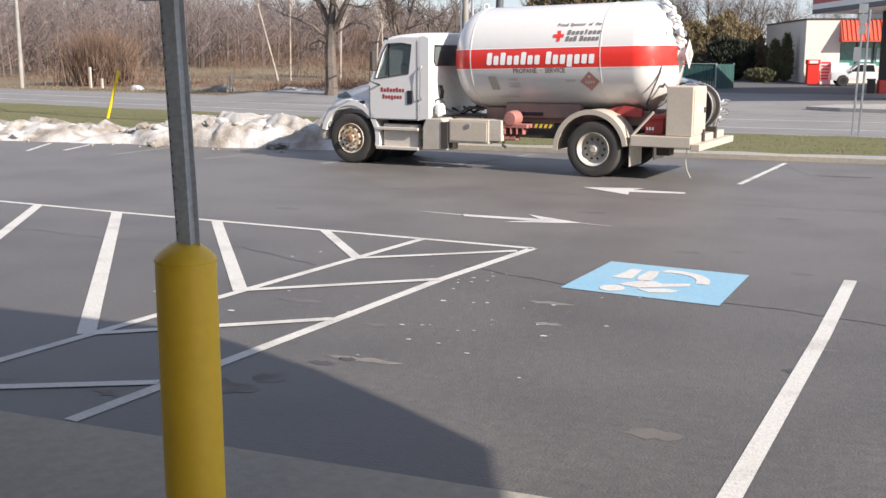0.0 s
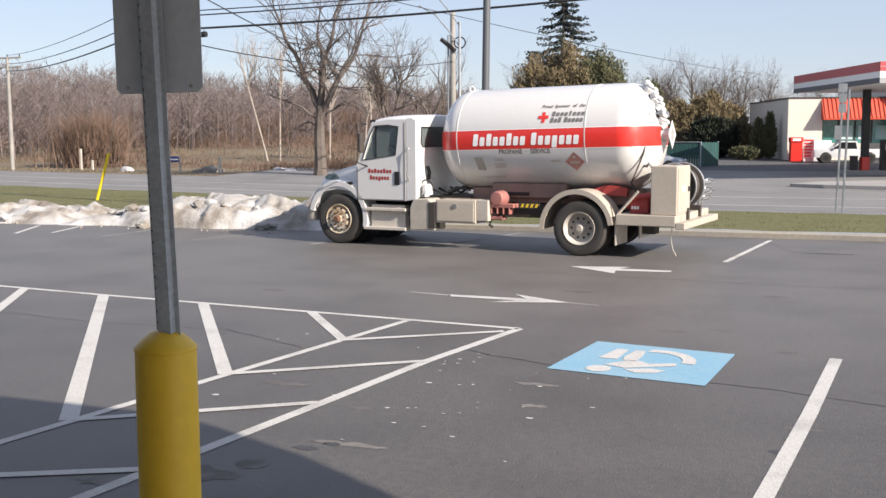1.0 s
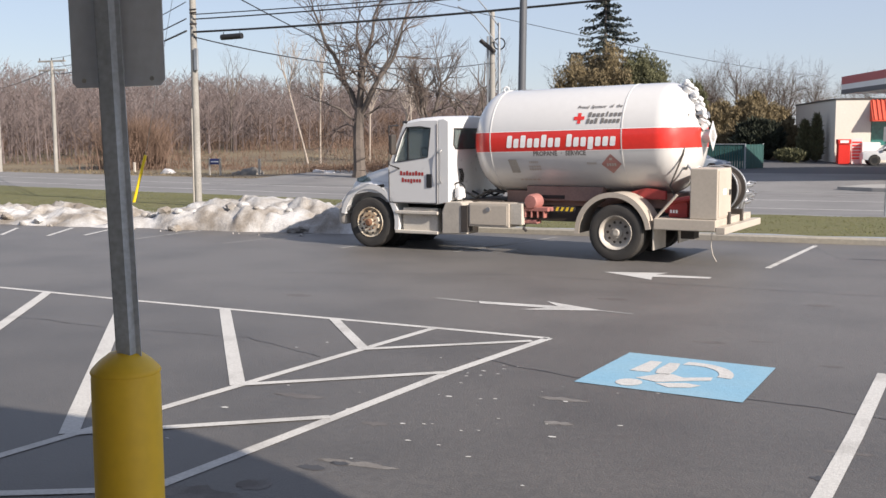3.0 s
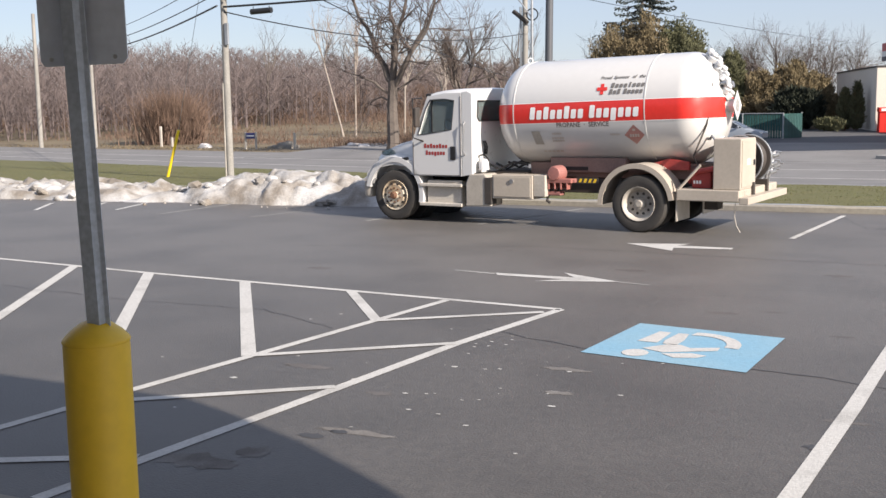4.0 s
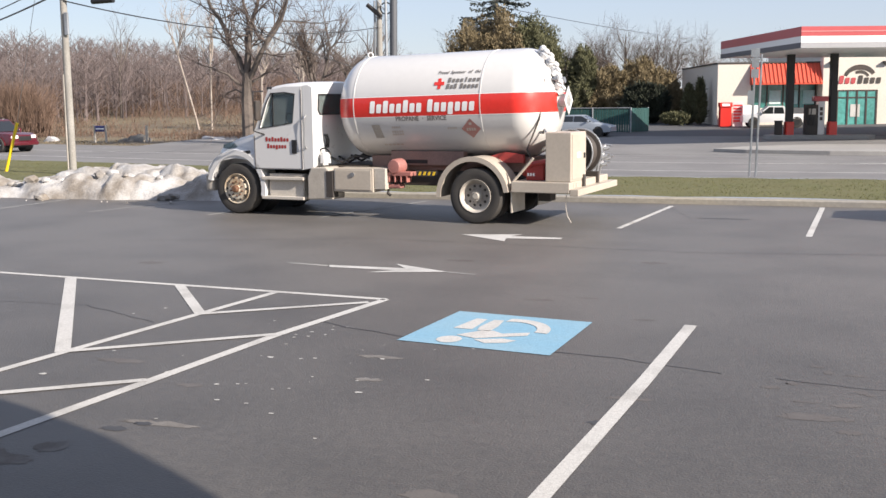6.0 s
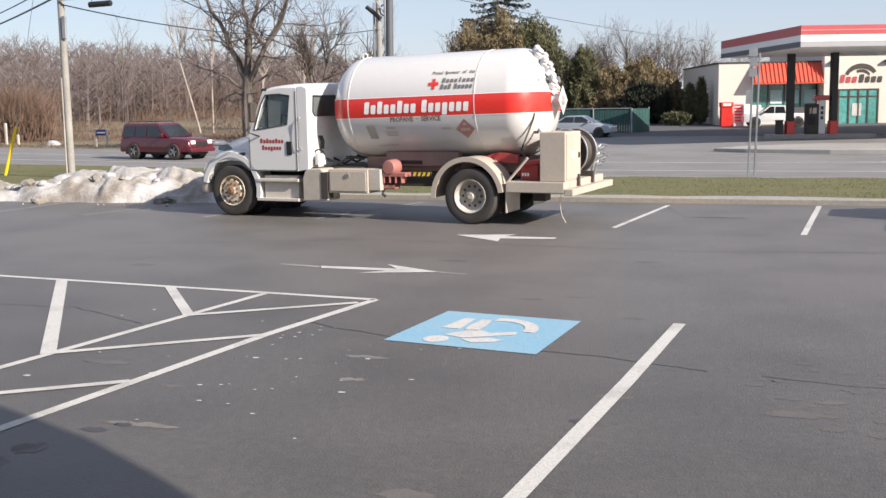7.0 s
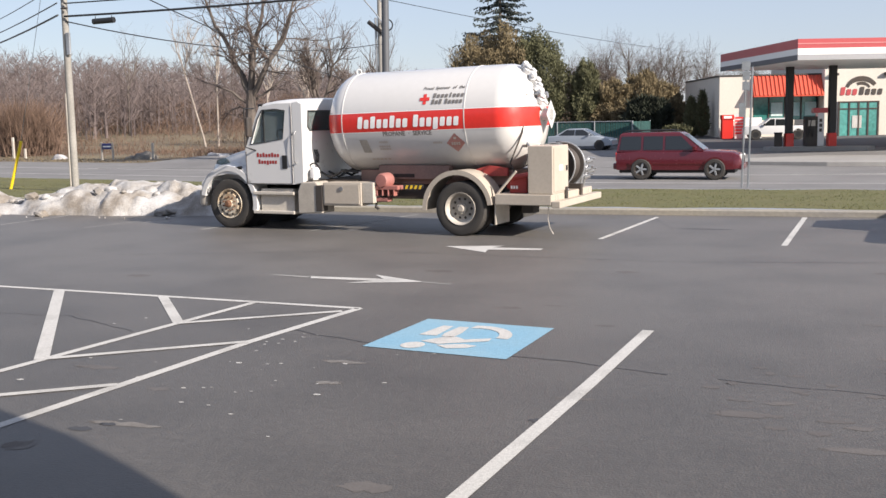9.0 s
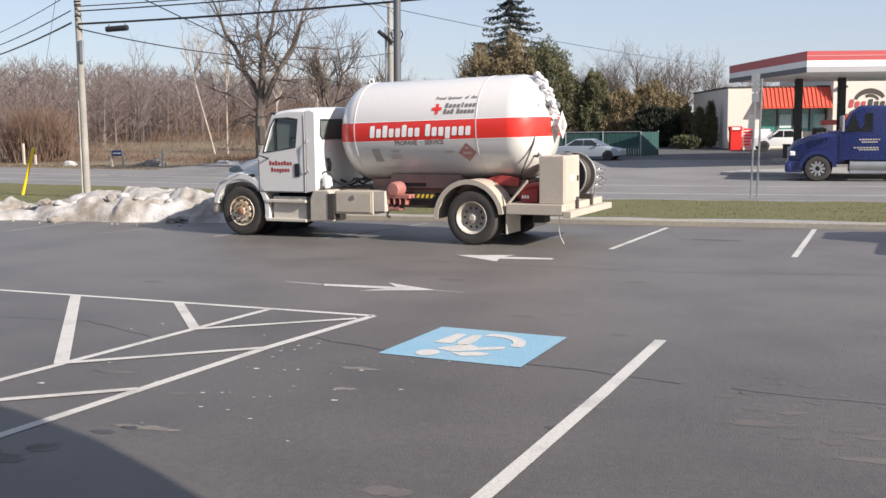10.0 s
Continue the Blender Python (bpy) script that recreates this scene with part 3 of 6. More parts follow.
        add("side_vent", prism([(5.10, 1.24), (5.14, 1.30), (5.38, 1.26), (5.36, 1.20)], 1.13 * s, 1.18 * s), BLACK, "", hood)
    bump = add("front_bumper", box(6.10, 6.32, -1.12, 1.12, 0.45, 0.80, 0.06), GRIME, "grimy white front bumper", smooth=40)
    add("bumper_end", box(6.02, 6.16, 1.02, 1.16, 0.72, 0.86, 0.03), STEEL, "", bump)

    # steps, tank and tool box
    steps = add("cab_steps", box(3.85, 4.68, 0.95, 1.12, 0.36, 0.84, 0.02), GRIME, "dirty cream step housing")
    for z in (0.76, 0.37):
        add("step_tread", box(3.80, 4.82, 1.0, 1.21, z - 0.045, z + 0.02, 0.012), GRIME, "", steps)
    add("fuel_tank", prism([(3.70, 0.34), (3.70, 0.80), (3.62, 0.98), (3.27, 0.99), (3.12, 0.85), (3.12, 0.36)], 0.72, 1.20, bevel=0.025), GRIME, "grimy cream fuel tank cover")
    # black slab drawn for the shade between tank cover and tool box
    add("tank_shade_panel", box(3.10, 3.26, 1.0, 1.212, 0.40, 0.92, 0.01), CHASSIS)
    tb = add("tool_box", box(2.19, 3.09, 0.72, 1.20, 0.52, 0.98, 0.015), CREAM, "cream steel side tool box")
    add("tool_box_door", box(2.23, 3.05, 1.195, 1.212, 0.56, 0.945, 0.006), CREAM, "", tb)
    add("latch", rod((2.64, 1.21, 0.86), (2.64, 1.23, 0.86), 0.045, seg=14), STEEL, "", tb)
    add("side_panel", box(1.93, 2.185, 0.8, 1.17, 0.58, 0.985, 0.01), GRIME)
    add("air_tank", lathe([(0, 0.22), (0.06, 0.21), (0.10, 0.16), (0.11, 0.0), (0, 0.0)], 20, m=pose(3.40, 0.98, 1.06, 0, 0, 0)), WHITE, smooth=40)
    add("loop_hose", tube([(3.45 - 0.16 * math.cos(a), 0.95, 1.15 + 0.2 * math.sin(a)) for a in spaced(0, math.pi, 12)], 0.016), BLACK)
    for y in (0.3, -0.2, 0.6):
        add("hose", tube([(3.5, y, 1.15), (3.2, y + 0.1, 1.05), (2.9, y + 0.05, 1.2), (2.6, y, 1.15)], 0.025), BLACK)
    add("deck_plate", box(2.6, 3.5, -0.7, 0.7, 0.92, 1.0), CHASSIS)

    # pump gear under the tank
    pump = add("pump", lathe([(0, 0), (0.12, 0.01), (0.145, 0.05), (0.15, 0.30), (0.12, 0.34), (0.05, 0.36), (0.05, 0.40), (0, 0.40)], 22, m=pose(1.78, 1.12, 1.02, 90, 0, 0)), PINKP, "faded red pump", smooth=35)
    for k in range(4):
        add("pump_fin", box(1.50 + k * 0.13, 1.53 + k * 0.13, 0.9, 1.08, 0.72, 0.86, 0.008), PINKP, "", pump)
    add("pump_bracket", box(1.42, 2.0, 0.82, 1.08, 0.84, 0.92, 0.012), PINKP, "", pump)
    add("pump_base", box(1.66, 1.98, 0.85, 1.05, 0.60, 0.68, 0.02), PINKP, "", pump)
    add("pipe", tube([(1.95, 1.0, 0.6), (1.96, 1.02, 0.50), (1.90, 1.02, 0.46)], 0.03), CHASSIS, "", pump)
    warn = add("warning_plate", box(0.90, 1.34, 0.98, 1.0, 0.84, 0.95), CHASSIS, "black plate with worn orange bars")
    for k in range(4):
        add("warning_bar", prism([(1.30 - k * 0.1, 0.86), (1.25 - k * 0.1, 0.86), (1.22 - k * 0.1, 0.93), (1.27 - k * 0.1, 0.93)], 1.0, 1.004), YELLOW, "", warn)
    # dirty tan, tinted pink for the light reflected under the tank
    CRADLE = material("grime_with_pink_reflection", (0.30, 0.19, 0.155), 0.65, vary=0.15, scale=8.0, second=(0.20, 0.13, 0.11))
    sub = add("tank_frame", box(-0.9, 2.6, -0.5, 0.5, 0.92, 1.2, 0.02), CRADLE, "grimy tank cradle with a pink reflection in its colour")
    for y in (0.62,):
        add("cradle_slot", box(1.28, 1.76, 0.62, 0.632, 1.06, 1.13, 0.005), BLACK, "", sub)
    add("cradle_skirt", box(0.5, 2.1, 0.42, 0.62, 1.02, 1.3, 0.02), CRADLE, "", sub)
    add("lower_red_panel", prism([(-0.75, 1.1), (-0.75, 1.25), (-0.35, 1.3), (0.1, 1.18), (0.1, 1.1)], 0.56, 0.64), REDP, "", sub)

    # pressure tank: cylinder with domed ends
    R, ZC, X0, X1, HEAD = 1.02, 2.17, -0.62, 2.72, 0.66
    tank = new("tank")
    tank.parent = T
    tilt = pose(1.05 * LONG, 0, ZC * HIGH, 0, 1.2, 0) @ pose(-1.05 * LONG, 0, 0)
    tank.matrix_basis = tilt
    tagged(tank, label="white pressure tank with a broad red band")
    def head(r):
        prof = [(r * math.sin(a), X0 - HEAD * (1 - 0) * math.cos(a) * r / R) for a in spaced(0.0, math.pi / 2, 14)]
        prof += [(r * math.cos(a), X1 + HEAD * math.sin(a) * r / R) for a in spaced(0.0, math.pi / 2, 14)]
        prof[0], prof[-1] = (0, prof[0][1]), (0, prof[-1][1])
        return prof
    along = Matrix.Rotation(radians(90), 4, "Y")
    add("shell", lathe(head(R), 72, m=along), TANKW, "white painted steel shell", tank, smooth=50)
    BAND = 10.4
    for base in (90, 270):
        side = 1 if base == 90 else -1
        for nm, za, zb, lift, mat, lab in (("red_band", -0.185, 0.185, 0.004, REDBAND, "bright red band"), ("band_edge", 0.185, 0.196, 0.006, WHITEINK, ""), ("band_edge", -0.196, -0.185, 0.006, WHITEINK, "")):
            bm = bmesh.new()
            rows = []
            for r, h in head(R + lift):
                if r > 0.22:
                    rows.append([bm.verts.new((h, side * math.sqrt(r * r - z * z), z)) for z in spaced(za, zb, 8)])
            for p, q in zip(rows, rows[1:]):
                for k in range(8):
                    bm.faces.new((p[k], p[k + 1], q[k + 1], q[k]))
            add(nm, bm, mat, lab, tank, smooth=60)
    for x in (0.0, 2.72):
        add("seam", lathe([(R - 0.01, -0.012), (R + 0.007, -0.01), (R + 0.007, 0.01), (R - 0.01, 0.012)], 48, -95, 95, m=Matrix.Translation((x - 0.02, 0, 0)) @ Matrix.Rotation(radians(90), 4, "Y") @ Matrix.Rotation(radians(90), 4, "Z")), TANKW, "", tank)

    def on_tank(x, z, up=0.007):
        """z: height along the skin from the tank's middle, on its left side."""
        a = z / R
        return ((x, (R + up) * math.cos(a), (R + up) * math.sin(a)))

    def words(body, size, x, z, mat, bold=0.0, shear=0.0, name="lettering", squeeze=1.0):
        bm = text_mesh(body, size, "CENTER", bold, shear)
        for v in bm.verts:
            v.co = Vector(on_tank(x - v.co.x * squeeze, z + v.co.y))
        return add(name, bm, mat, "", tank)

    def letter_bars(row, x0, x1, z0, z1, mat, lab, lift=0.007, slant=0.0):
        total = sum(len(w) for w in row) + 0.6 * (len(row) - 1)
        step, at = (x1 - x0) / total, 0.0
        for w in row:
            for ch in w:
                a, b = x0 + step * at, x0 + step * (at + 1)
                add("letter_bar", lettering_row([ch], a, b, z0, z1, lambda x, z: on_tank(x, z, lift), slant), mat, lab, tank)
                at += 1
            at += 0.6

    letter_bars(["TaTaaTaa", "Taapaaa"], 2.36, 0.08, -0.115, 0.115, WHITEINK, "white brand letter bar", 0.009, -0.12)
    for body, x in (("PROPANE", 1.53), ("·", 1.19), ("SERVICE", 0.90)):
        words(body, 0.125, x, -0.275, INK, 0.004, squeeze=0.92)
    for body, x in (("Proud", 0.80), ("Sponsor", 0.49), ("of", 0.24), ("the", 0.08)):
        words(body, 0.10, x, 0.61, INK, 0.002, 0.25, squeeze=0.92)
    for zz, xa, xb, row in ((0.47, 0.68, 0.0, ["Taaataaa"]), (0.345, 0.70, 0.02, ["TaT", "Taaaa"])):
        letter_bars(row, xa, xb, zz - 0.045, zz + 0.055, INK, "dark grey brand letter bar", 0.007, -0.15)
    cross = bmesh.new()
    for dx, dz in ((0.105, 0.034), (0.034, 0.105)):
        cross.faces.new([cross.verts.new(on_tank(0.84 + sx * dx, 0.41 + sz * dz, 0.008 + dx * 0.01)) for sx, sz in ((-1, -1), (1, -1), (1, 1), (-1, 1))])
    add("red_cross_mark", cross, REDBAND, "small red cross mark", tank)
    for xa, xb, z in ((1.90, 1.70, -0.40), (1.92, 1.66, -0.49), (1.92, 1.66, -0.55), (0.70, 0.50, -0.44), (2.2, 1.75, -0.80)):
        add("worn_bar", lettering_row(["aaaaa"], xa, xb, z - 0.02, z + 0.035, lambda x, z: on_tank(x, z)), PALEINK, "", tank)
    dia = bmesh.new()
    dia.faces.new([dia.verts.new(on_tank(0.21 + dx, -0.46 + dz, 0.008)) for dx, dz in ((0.2, 0), (0, 0.2), (-0.2, 0), (0, -0.2))])
    plac = add("hazard_placard", dia, material("worn_placard", (0.42, 0.20, 0.17), 0.6, vary=0.15, scale=9, second=(0.52, 0.36, 0.31)), "faded red hazard diamond", tank)
    add("placard_bar", lettering_row(["aaaa"], 0.31, 0.11, -0.50, -0.42, lambda x, z: on_tank(x, z, 0.011)), PALEINK, "", tank)
    add("placard_flame", lettering_row(["a"], 0.25, 0.17, -0.38, -0.32, lambda x, z: on_tank(x, z, 0.011)), PALEINK, "", tank)
    plate = bmesh.new()
    plate.faces.new([plate.verts.new(on_tank(x, z, 0.012)) for x, z in ((2.34, -0.34), (2.16, -0.34), (2.12, -0.62), (2.30, -0.62))])
    add("data_plate", plate, GRIME, "small dull data plate", tank)
    # rear fittings
    for k in range(9):
        a = radians(62 - k * 6.5)
        p = Vector((X0 - HEAD * math.cos(a) * 1.02, 0.15 + 0.06 * (k % 2), R * math.sin(a) * 1.02))
        add("valve", lathe([(0, 0.15), (0.05, 0.14), (0.07, 0.1), (0.05, 0.06), (0.075, 0.04), (0.06, -0.05)], 12, m=Matrix.Translation(p) @ Matrix.Rotation(radians(-40), 4, "Y") @ Matrix.Rotation(radians(25 * (k % 3) - 25), 4, "X")), WHITE, "", tank, smooth=40)
    for y, dz in ((0.28, 0.42), (0.1, 0.45), (-0.1, 0.40)):
        add("gauge", lathe([(0, 0.03), (0.06, 0.03), (0.065, -0.03), (0, -0.03)], 16, m=pose(-1.29, y, dz, 0, -80, 0)), STEEL, "", tank, smooth=40)
        add("gauge_pipe", tube([(-1.15, y, dz), (-1.26, y, dz)], 0.03), STEEL, "", tank)
    add("end_plate", prism([(-0.25, 0.0), (0, 0.27), (0.25, 0), (0, -0.27)], -1.44, -1.43, "x", m=pose(0, 0.05, 0.02)), WHITE, "white diamond placard holder", tank)
    add("end_boss", rod((-1.44, 0.05, 0.02), (-1.1, 0.05, 0.02), 0.12, seg=20), TANKW, "", tank)
    add("hose_down", tube([(-1.12, 0.50, 0.42), (-1.12, 0.62, 0.1), (-1.08, 0.70, -0.3), (-0.98, 0.80, -0.6), (-0.9, 0.9, -0.85), (-1.0, 0.9, -1.05)], 0.017), CHASSIS, "", tank)
    add("lifting_eye", lathe([(0.05 + 0.015 * math.cos(a), 0.015 * math.sin(a)) for a in spaced(0, 2 * math.pi, 8)], 16, m=pose(2.85, 0.0, R + 0.03, 90, 0, 20)), WHITE, "", tank, smooth=50)

    # rear wing, deck, meter cabinet
    for s in (1, -1):
        wing = add("rear_wing", arch(0.06, 0.50, 0.69, 0.735, -2, 172, 0.62 * s, 1.22 * s, 24), CREAM, "cream half-round mudguard", smooth=40)
        add("wing_lip", arch(0.06, 0.50, 0.65, 0.742, -2, 172, 1.215 * s, 1.235 * s, 24), CREAM, "", wing, smooth=40)
        flap = add("mud_flap", box(-0.70, -0.68, 0.72 * s - 0.28, 0.72 * s + 0.40, 0.22, 0.66), GRIME, "pale mud flap")
    deck = add("rear_deck", box(-1.85, -0.72, -1.2, 1.2, 0.60, 0.80, 0.015), CREAM, "cream steel rear deck")
    add("rear_bumper", box(-2.02, -1.855, -1.3, 1.2, 0.56, 0.68, 0.01), CREAM, "", deck)
    for y in (0.95, 0.86, 0.77, -0.9, -1.0):
        add("lamp_slot", box(-1.858, -1.845, y - 0.025, y + 0.025, 0.69, 0.77), GRIME, "", deck)
    add("tow_block", box(-1.35, -1.1, 0.5, 0.8, 0.42, 0.60, 0.01), CHASSIS, "", deck)
    cabn = add("meter_cabinet", box(-1.85, -1.36, 0.25, 1.12, 0.80, 1.68, 0.015), CREAM, "cream steel meter cabinet")
    add("cabinet_door", box(-1.865, -1.845, 0.29, 1.07, 0.84, 1.64, 0.006), CREAM, "", cabn)
    add("cabinet_latch", box(-1.885, -1.86, 0.37, 0.43, 1.2, 1.3, 0.008), BLACK, "", cabn)
    add("cabinet_label", box(-1.868, -1.864, 0.6, 0.8, 1.22, 1.32), WHITEINK, "", cabn)
    reel = add("hose_reel", lathe([(0.42, -0.30), (0.43, -0.29), (0.42, -0.27), (0.30, -0.26), (0.30, 0.26), (0.42, 0.27), (0.43, 0.29), (0.42, 0.30), (0.08, 0.30), (0.08, -0.30)], 36, m=pose(-1.5, -0.2, 1.27, 90, 0, 0)), CHASSIS, "dark steel hose reel with coiled hose", smooth=40)
    for k in range(9):
        add("hose_turn", lathe([(0.335 + 0.028 * math.cos(a), 0.028 * math.sin(a)) for a in spaced(0, 2 * math.pi, 6)], 28, m=pose(-1.5, -0.42 + k * 0.056, 1.27, 90, 0, 0)), CHASSIS, "", reel, smooth=60)
    for y in (0.09, -0.49):
        add("reel_rim", lathe([(0.43 + 0.016 * math.cos(a), 0.016 * math.sin(a)) for a in spaced(0, 2 * math.pi, 6)], 32, m=pose(-1.5, y, 1.27, 90, 0, 0)), GALV, "", reel, smooth=60)
    for y in (0.12, -0.52):
        add("reel_stand", tube([(-1.2, y, 0.8), (-1.5, y, 1.3), (-1.8, y, 0.8)], 0.03), GALV, "", reel)
    for k, (y, z) in enumerate(((-0.75, 1.15), (-0.85, 1.3), (-0.7, 1.0), (-0.95, 1.1))):
        add("nozzle", tube([(-1.75, y, z - 0.3), (-1.8, y, z), (-1.88, y - 0.08, z + 0.08), (-2.0, y - 0.1, z + 0.06)], 0.022), STEEL, "", reel)
        add("coupling", rod((-1.84, y - 0.05, z), (-1.94, y - 0.1, z + 0.03), 0.045, seg=10), STEEL, "", reel)
    for y in (0.3, -0.3):
        add("valve_pipe", tube([(-1.0, y, 1.5), (-1.05, y + 0.1, 1.62), (-1.15, y + 0.3, 1.72), (-1.3, y + 0.35, 1.55)], 0.02), STEEL)
    red = add("red_pump_box", box(-1.25, -0.90, 0.35, 0.9, 0.80, 1.12, 0.02), REDP, "red pump housing")
    add("red_panel_bar", lettering_row(["aaa"], -0.92, -1.08, 0.88, 0.96, lambda x, z: (x, 0.905, z)), WHITEINK, "", red)
    add("red_pipe", tube([(-0.8, 0.7, 0.9), (-1.0, 0.92, 1.1), (-1.3, 0.9, 1.15)], 0.05), REDP, "", red)
    add("deck_brace", tube([(-0.74, 1.12, 0.8), (-1.12, 1.1, 1.22)], 0.025), CREAM)
    add("hose_tail", tube([(-1.78, 1.15, 0.58), (-1.77, 1.16, 0.35), (-1.80, 1.15, 0.2), (-1.86, 1.12, 0.08)], 0.01), GRIME)
    return T


propane_truck()


# ---- shop front behind the camera: an unseen roofed porch, added to cast shade on the car park ----
BRICKW = material("painted_wall", (0.55, 0.52, 0.47), 0.85, vary=0.08, scale=3.0, bump=0.2)
shop = part("wall_shop", box(-60, 7.16, -0.4, 0.0, 0, 5.0), BRICKW)
tagged(shop, "plain painted shop wall behind the porch", "wall", kind="structure")
# panel profile worked back from the wanted shadow edge
shade_panel = part("wall_end", prism([(0.0, 2.95), (4.07, 3.0), (4.62, 3.16), (4.84, 3.6), (5.02, 4.06), (5.1, 4.63), (5.1, 4.9), (0.0, 4.9)], 7.0, 7.16, "x"), BRICKW)
tagged(shade_panel, "unseen end panel cut to outline the porch shade", "wall", kind="structure")
porch = part("ceiling", box(-60, 7.0, 0.0, 5.1, 4.65, 4.9), WHITE)
tagged(porch, "unseen porch roof added to shade the car park", "roof", kind="structure")

# ---- bollard with sign post ----
BX, BY = 0.90, 4.74
bol = thing("bollard", "tall yellow plastic-sleeved bollard with a domed top on the shop walk", "bollard", pose(BX, BY, 0.02))
part("sleeve", lathe([(0.121, 0.0), (0.122, 0.4), (0.122, 1.0), (0.121, 1.335), (0.118, 1.35)], 40), YELLOW, bol, smooth=40)
part("cap", lathe([(0.121, 1.348), (0.124, 1.355), (0.120, 1.365), (0.095, 1.392), (0.058, 1.42), (0.025, 1.43), (0, 1.432)], 40), YELLOW, bol, smooth=50)
post = thing("sign_post", "dark galvanised channel sign post with holes rising from the bollard", "sign post", pose(BX + 0.02, BY, 1.4, 0, -1.7, 8))
chan = [(x * 0.84, y * 0.84) for x, y in [(-0.060, 0.0), (-0.032, 0.0), (-0.026, -0.035), (0.026, -0.035), (0.032, 0.0), (0.060, 0.0), (0.060, -0.005), (0.038, -0.005), (0.031, -0.042), (-0.031, -0.042), (-0.038, -0.005), (-0.060, -0.005)]]
part("channel", prism(chan, 0.0, 2.0, "z"), DARKSTEEL, post)
for k in range(34):
    part("hole", rod((-0.039, -0.007, 0.08 + k * 0.046), (-0.039, -0.004, 0.08 + k * 0.046), 0.007, seg=8), BLACK, post)
SIGNBACK = material("sign_back", (0.58, 0.62, 0.70), 0.5, metal=0.0, vary=0.08, scale=6.0)
plate = thing("parking_sign", "grey aluminium back of a parking sign bolted to the post", "sign", pose(BX - 0.01, BY + 0.03, 2.385, 0, -0.8, 8))
pl = [(x * 0.97, z * 0.97) for x, z in [(-0.19, 0.02), (-0.17, 0.0), (0.17, 0.0), (0.19, 0.02), (0.19, 0.58), (0.17, 0.60), (-0.17, 0.60), (-0.19, 0.58)]]
part("plate", prism(pl, 0.0, 0.004), SIGNBACK, plate)
for x, z in ((-0.135, 0.025), (0.135, 0.025), (-0.066, 0.066)):
    part("rivet", rod((x, -0.004, z), (x, 0.001, z), 0.008, seg=8), STEEL, plate)


# ---- snow banks along the kerb ----
def snow_bank(x0, x1, tall, label, seed, ramp=1.2, back=26.5):
    xs, ys = spaced(x0, x1, int((x1 - x0) / 0.07)), spaced(21.6, 26.6, 70)
    def h(x, y):
        e = min(1.0, (x - x0) / ramp, (x1 - x) / 0.7)
        n1, n2 = noise.noise((x * 0.5, y * 0.55, seed)), noise.fractal((x * 1.9, y * 1.9, seed), 0.7, 2.1, 5)
        v = noise.voronoi((x * 0.75 + 0.3 * n2, y * 0.9, seed))[0]
        rock = min(1.0, (v[1] - v[0]) * 3.0)
        front = 22.65 + 0.09 * max(-4, min(3, x + 12)) + 0.3 * noise.noise((x * 0.7, seed, 0))
        f = max(0.0, min(1.0, (y - front) / 0.5)) ** 0.5 * max(0.0, min(1.0, (back - y) / 1.1)) ** 0.7
        base = 0.0 if y < 24.45 else 0.12
        return base - 0.03 + f * max(0.0, e) ** 0.7 * max(0.05, tall * (1 + 0.3 * n1) + 0.12 * n2 + 0.14 * (rock - 0.6))
    ob = grid("snow_bank", xs, ys, h, SNOW)
    lumps = random.Random(seed)
    for k in range(12):
        x, y = lumps.uniform(x0 + 1.0, x1 - 0.3), lumps.uniform(22.3, 23.6)
        r = lumps.uniform(0.05, 0.15)
        bm = bmesh.new()
        bmesh.ops.create_icosphere(bm, subdivisions=2, radius=r)
        for v in bm.verts:
            v.co *= 1 + 0.5 * noise.noise(v.co * 9 + Vector((k, seed, 0)))
        bm.transform(Matrix.Translation((x, y, max(0.0, h(x, y)) + r * 0.35)) @ Matrix.Diagonal((1.3, 1, 0.75, 1)))
        part("ice_chunk", bm, SNOW, ob, "rough lump of dirty ice" if k == 0 else "", smooth=30)
    return tagged(ob, label, "snow bank", "snow banks along the kerb")


snow_bank(-15.2, -7.9, 0.50, "large lumpy bank of dirty melting snow along the kerb", 3, 3.0)
snow_bank(-30.0, -15.0, 0.30, "low bank of dirty melting snow along the kerb", 9, 1.2, 25.5)
crumbs = bmesh.new()
rnd = random.Random(5)
for k in range(26):
    x, y = rnd.uniform(-29, -8.4), 22.3 - abs(rnd.gauss(0, 0.3))
    s = rnd.uniform(0.015, 0.05)
    bmesh.ops.create_icosphere(crumbs, subdivisions=1, radius=s, matrix=pose(x, y, s * 0.4))
tagged(part("snow_crumbs", crumbs, SNOW), "small lumps of snow fallen from the bank", "snow", kind="stuff")
# specks of salt and snow on the asphalt
specks = bmesh.new()
for k in range(52):
    x, y = rnd.gauss(0.2, 1.1), rnd.gauss(9.7, 0.9)
    if y > 12.2 or y < 6.9 or abs(x) > 3.2:
        continue
    r = rnd.uniform(0.005, 0.017) * (1.8 if rnd.random() < 0.1 else 1)
    n = 7
    specks.faces.new([specks.verts.new((x + r * 1.6 * math.cos(6.283 * i / n) * rnd.uniform(0.6, 1.2), y + r * math.sin(6.283 * i / n) * rnd.uniform(0.6, 1.2), 0.003)) for i in range(n)])
tagged(part("salt_specks", specks, LINE, LOT), "white specks of salt on the asphalt", kind="stuff")


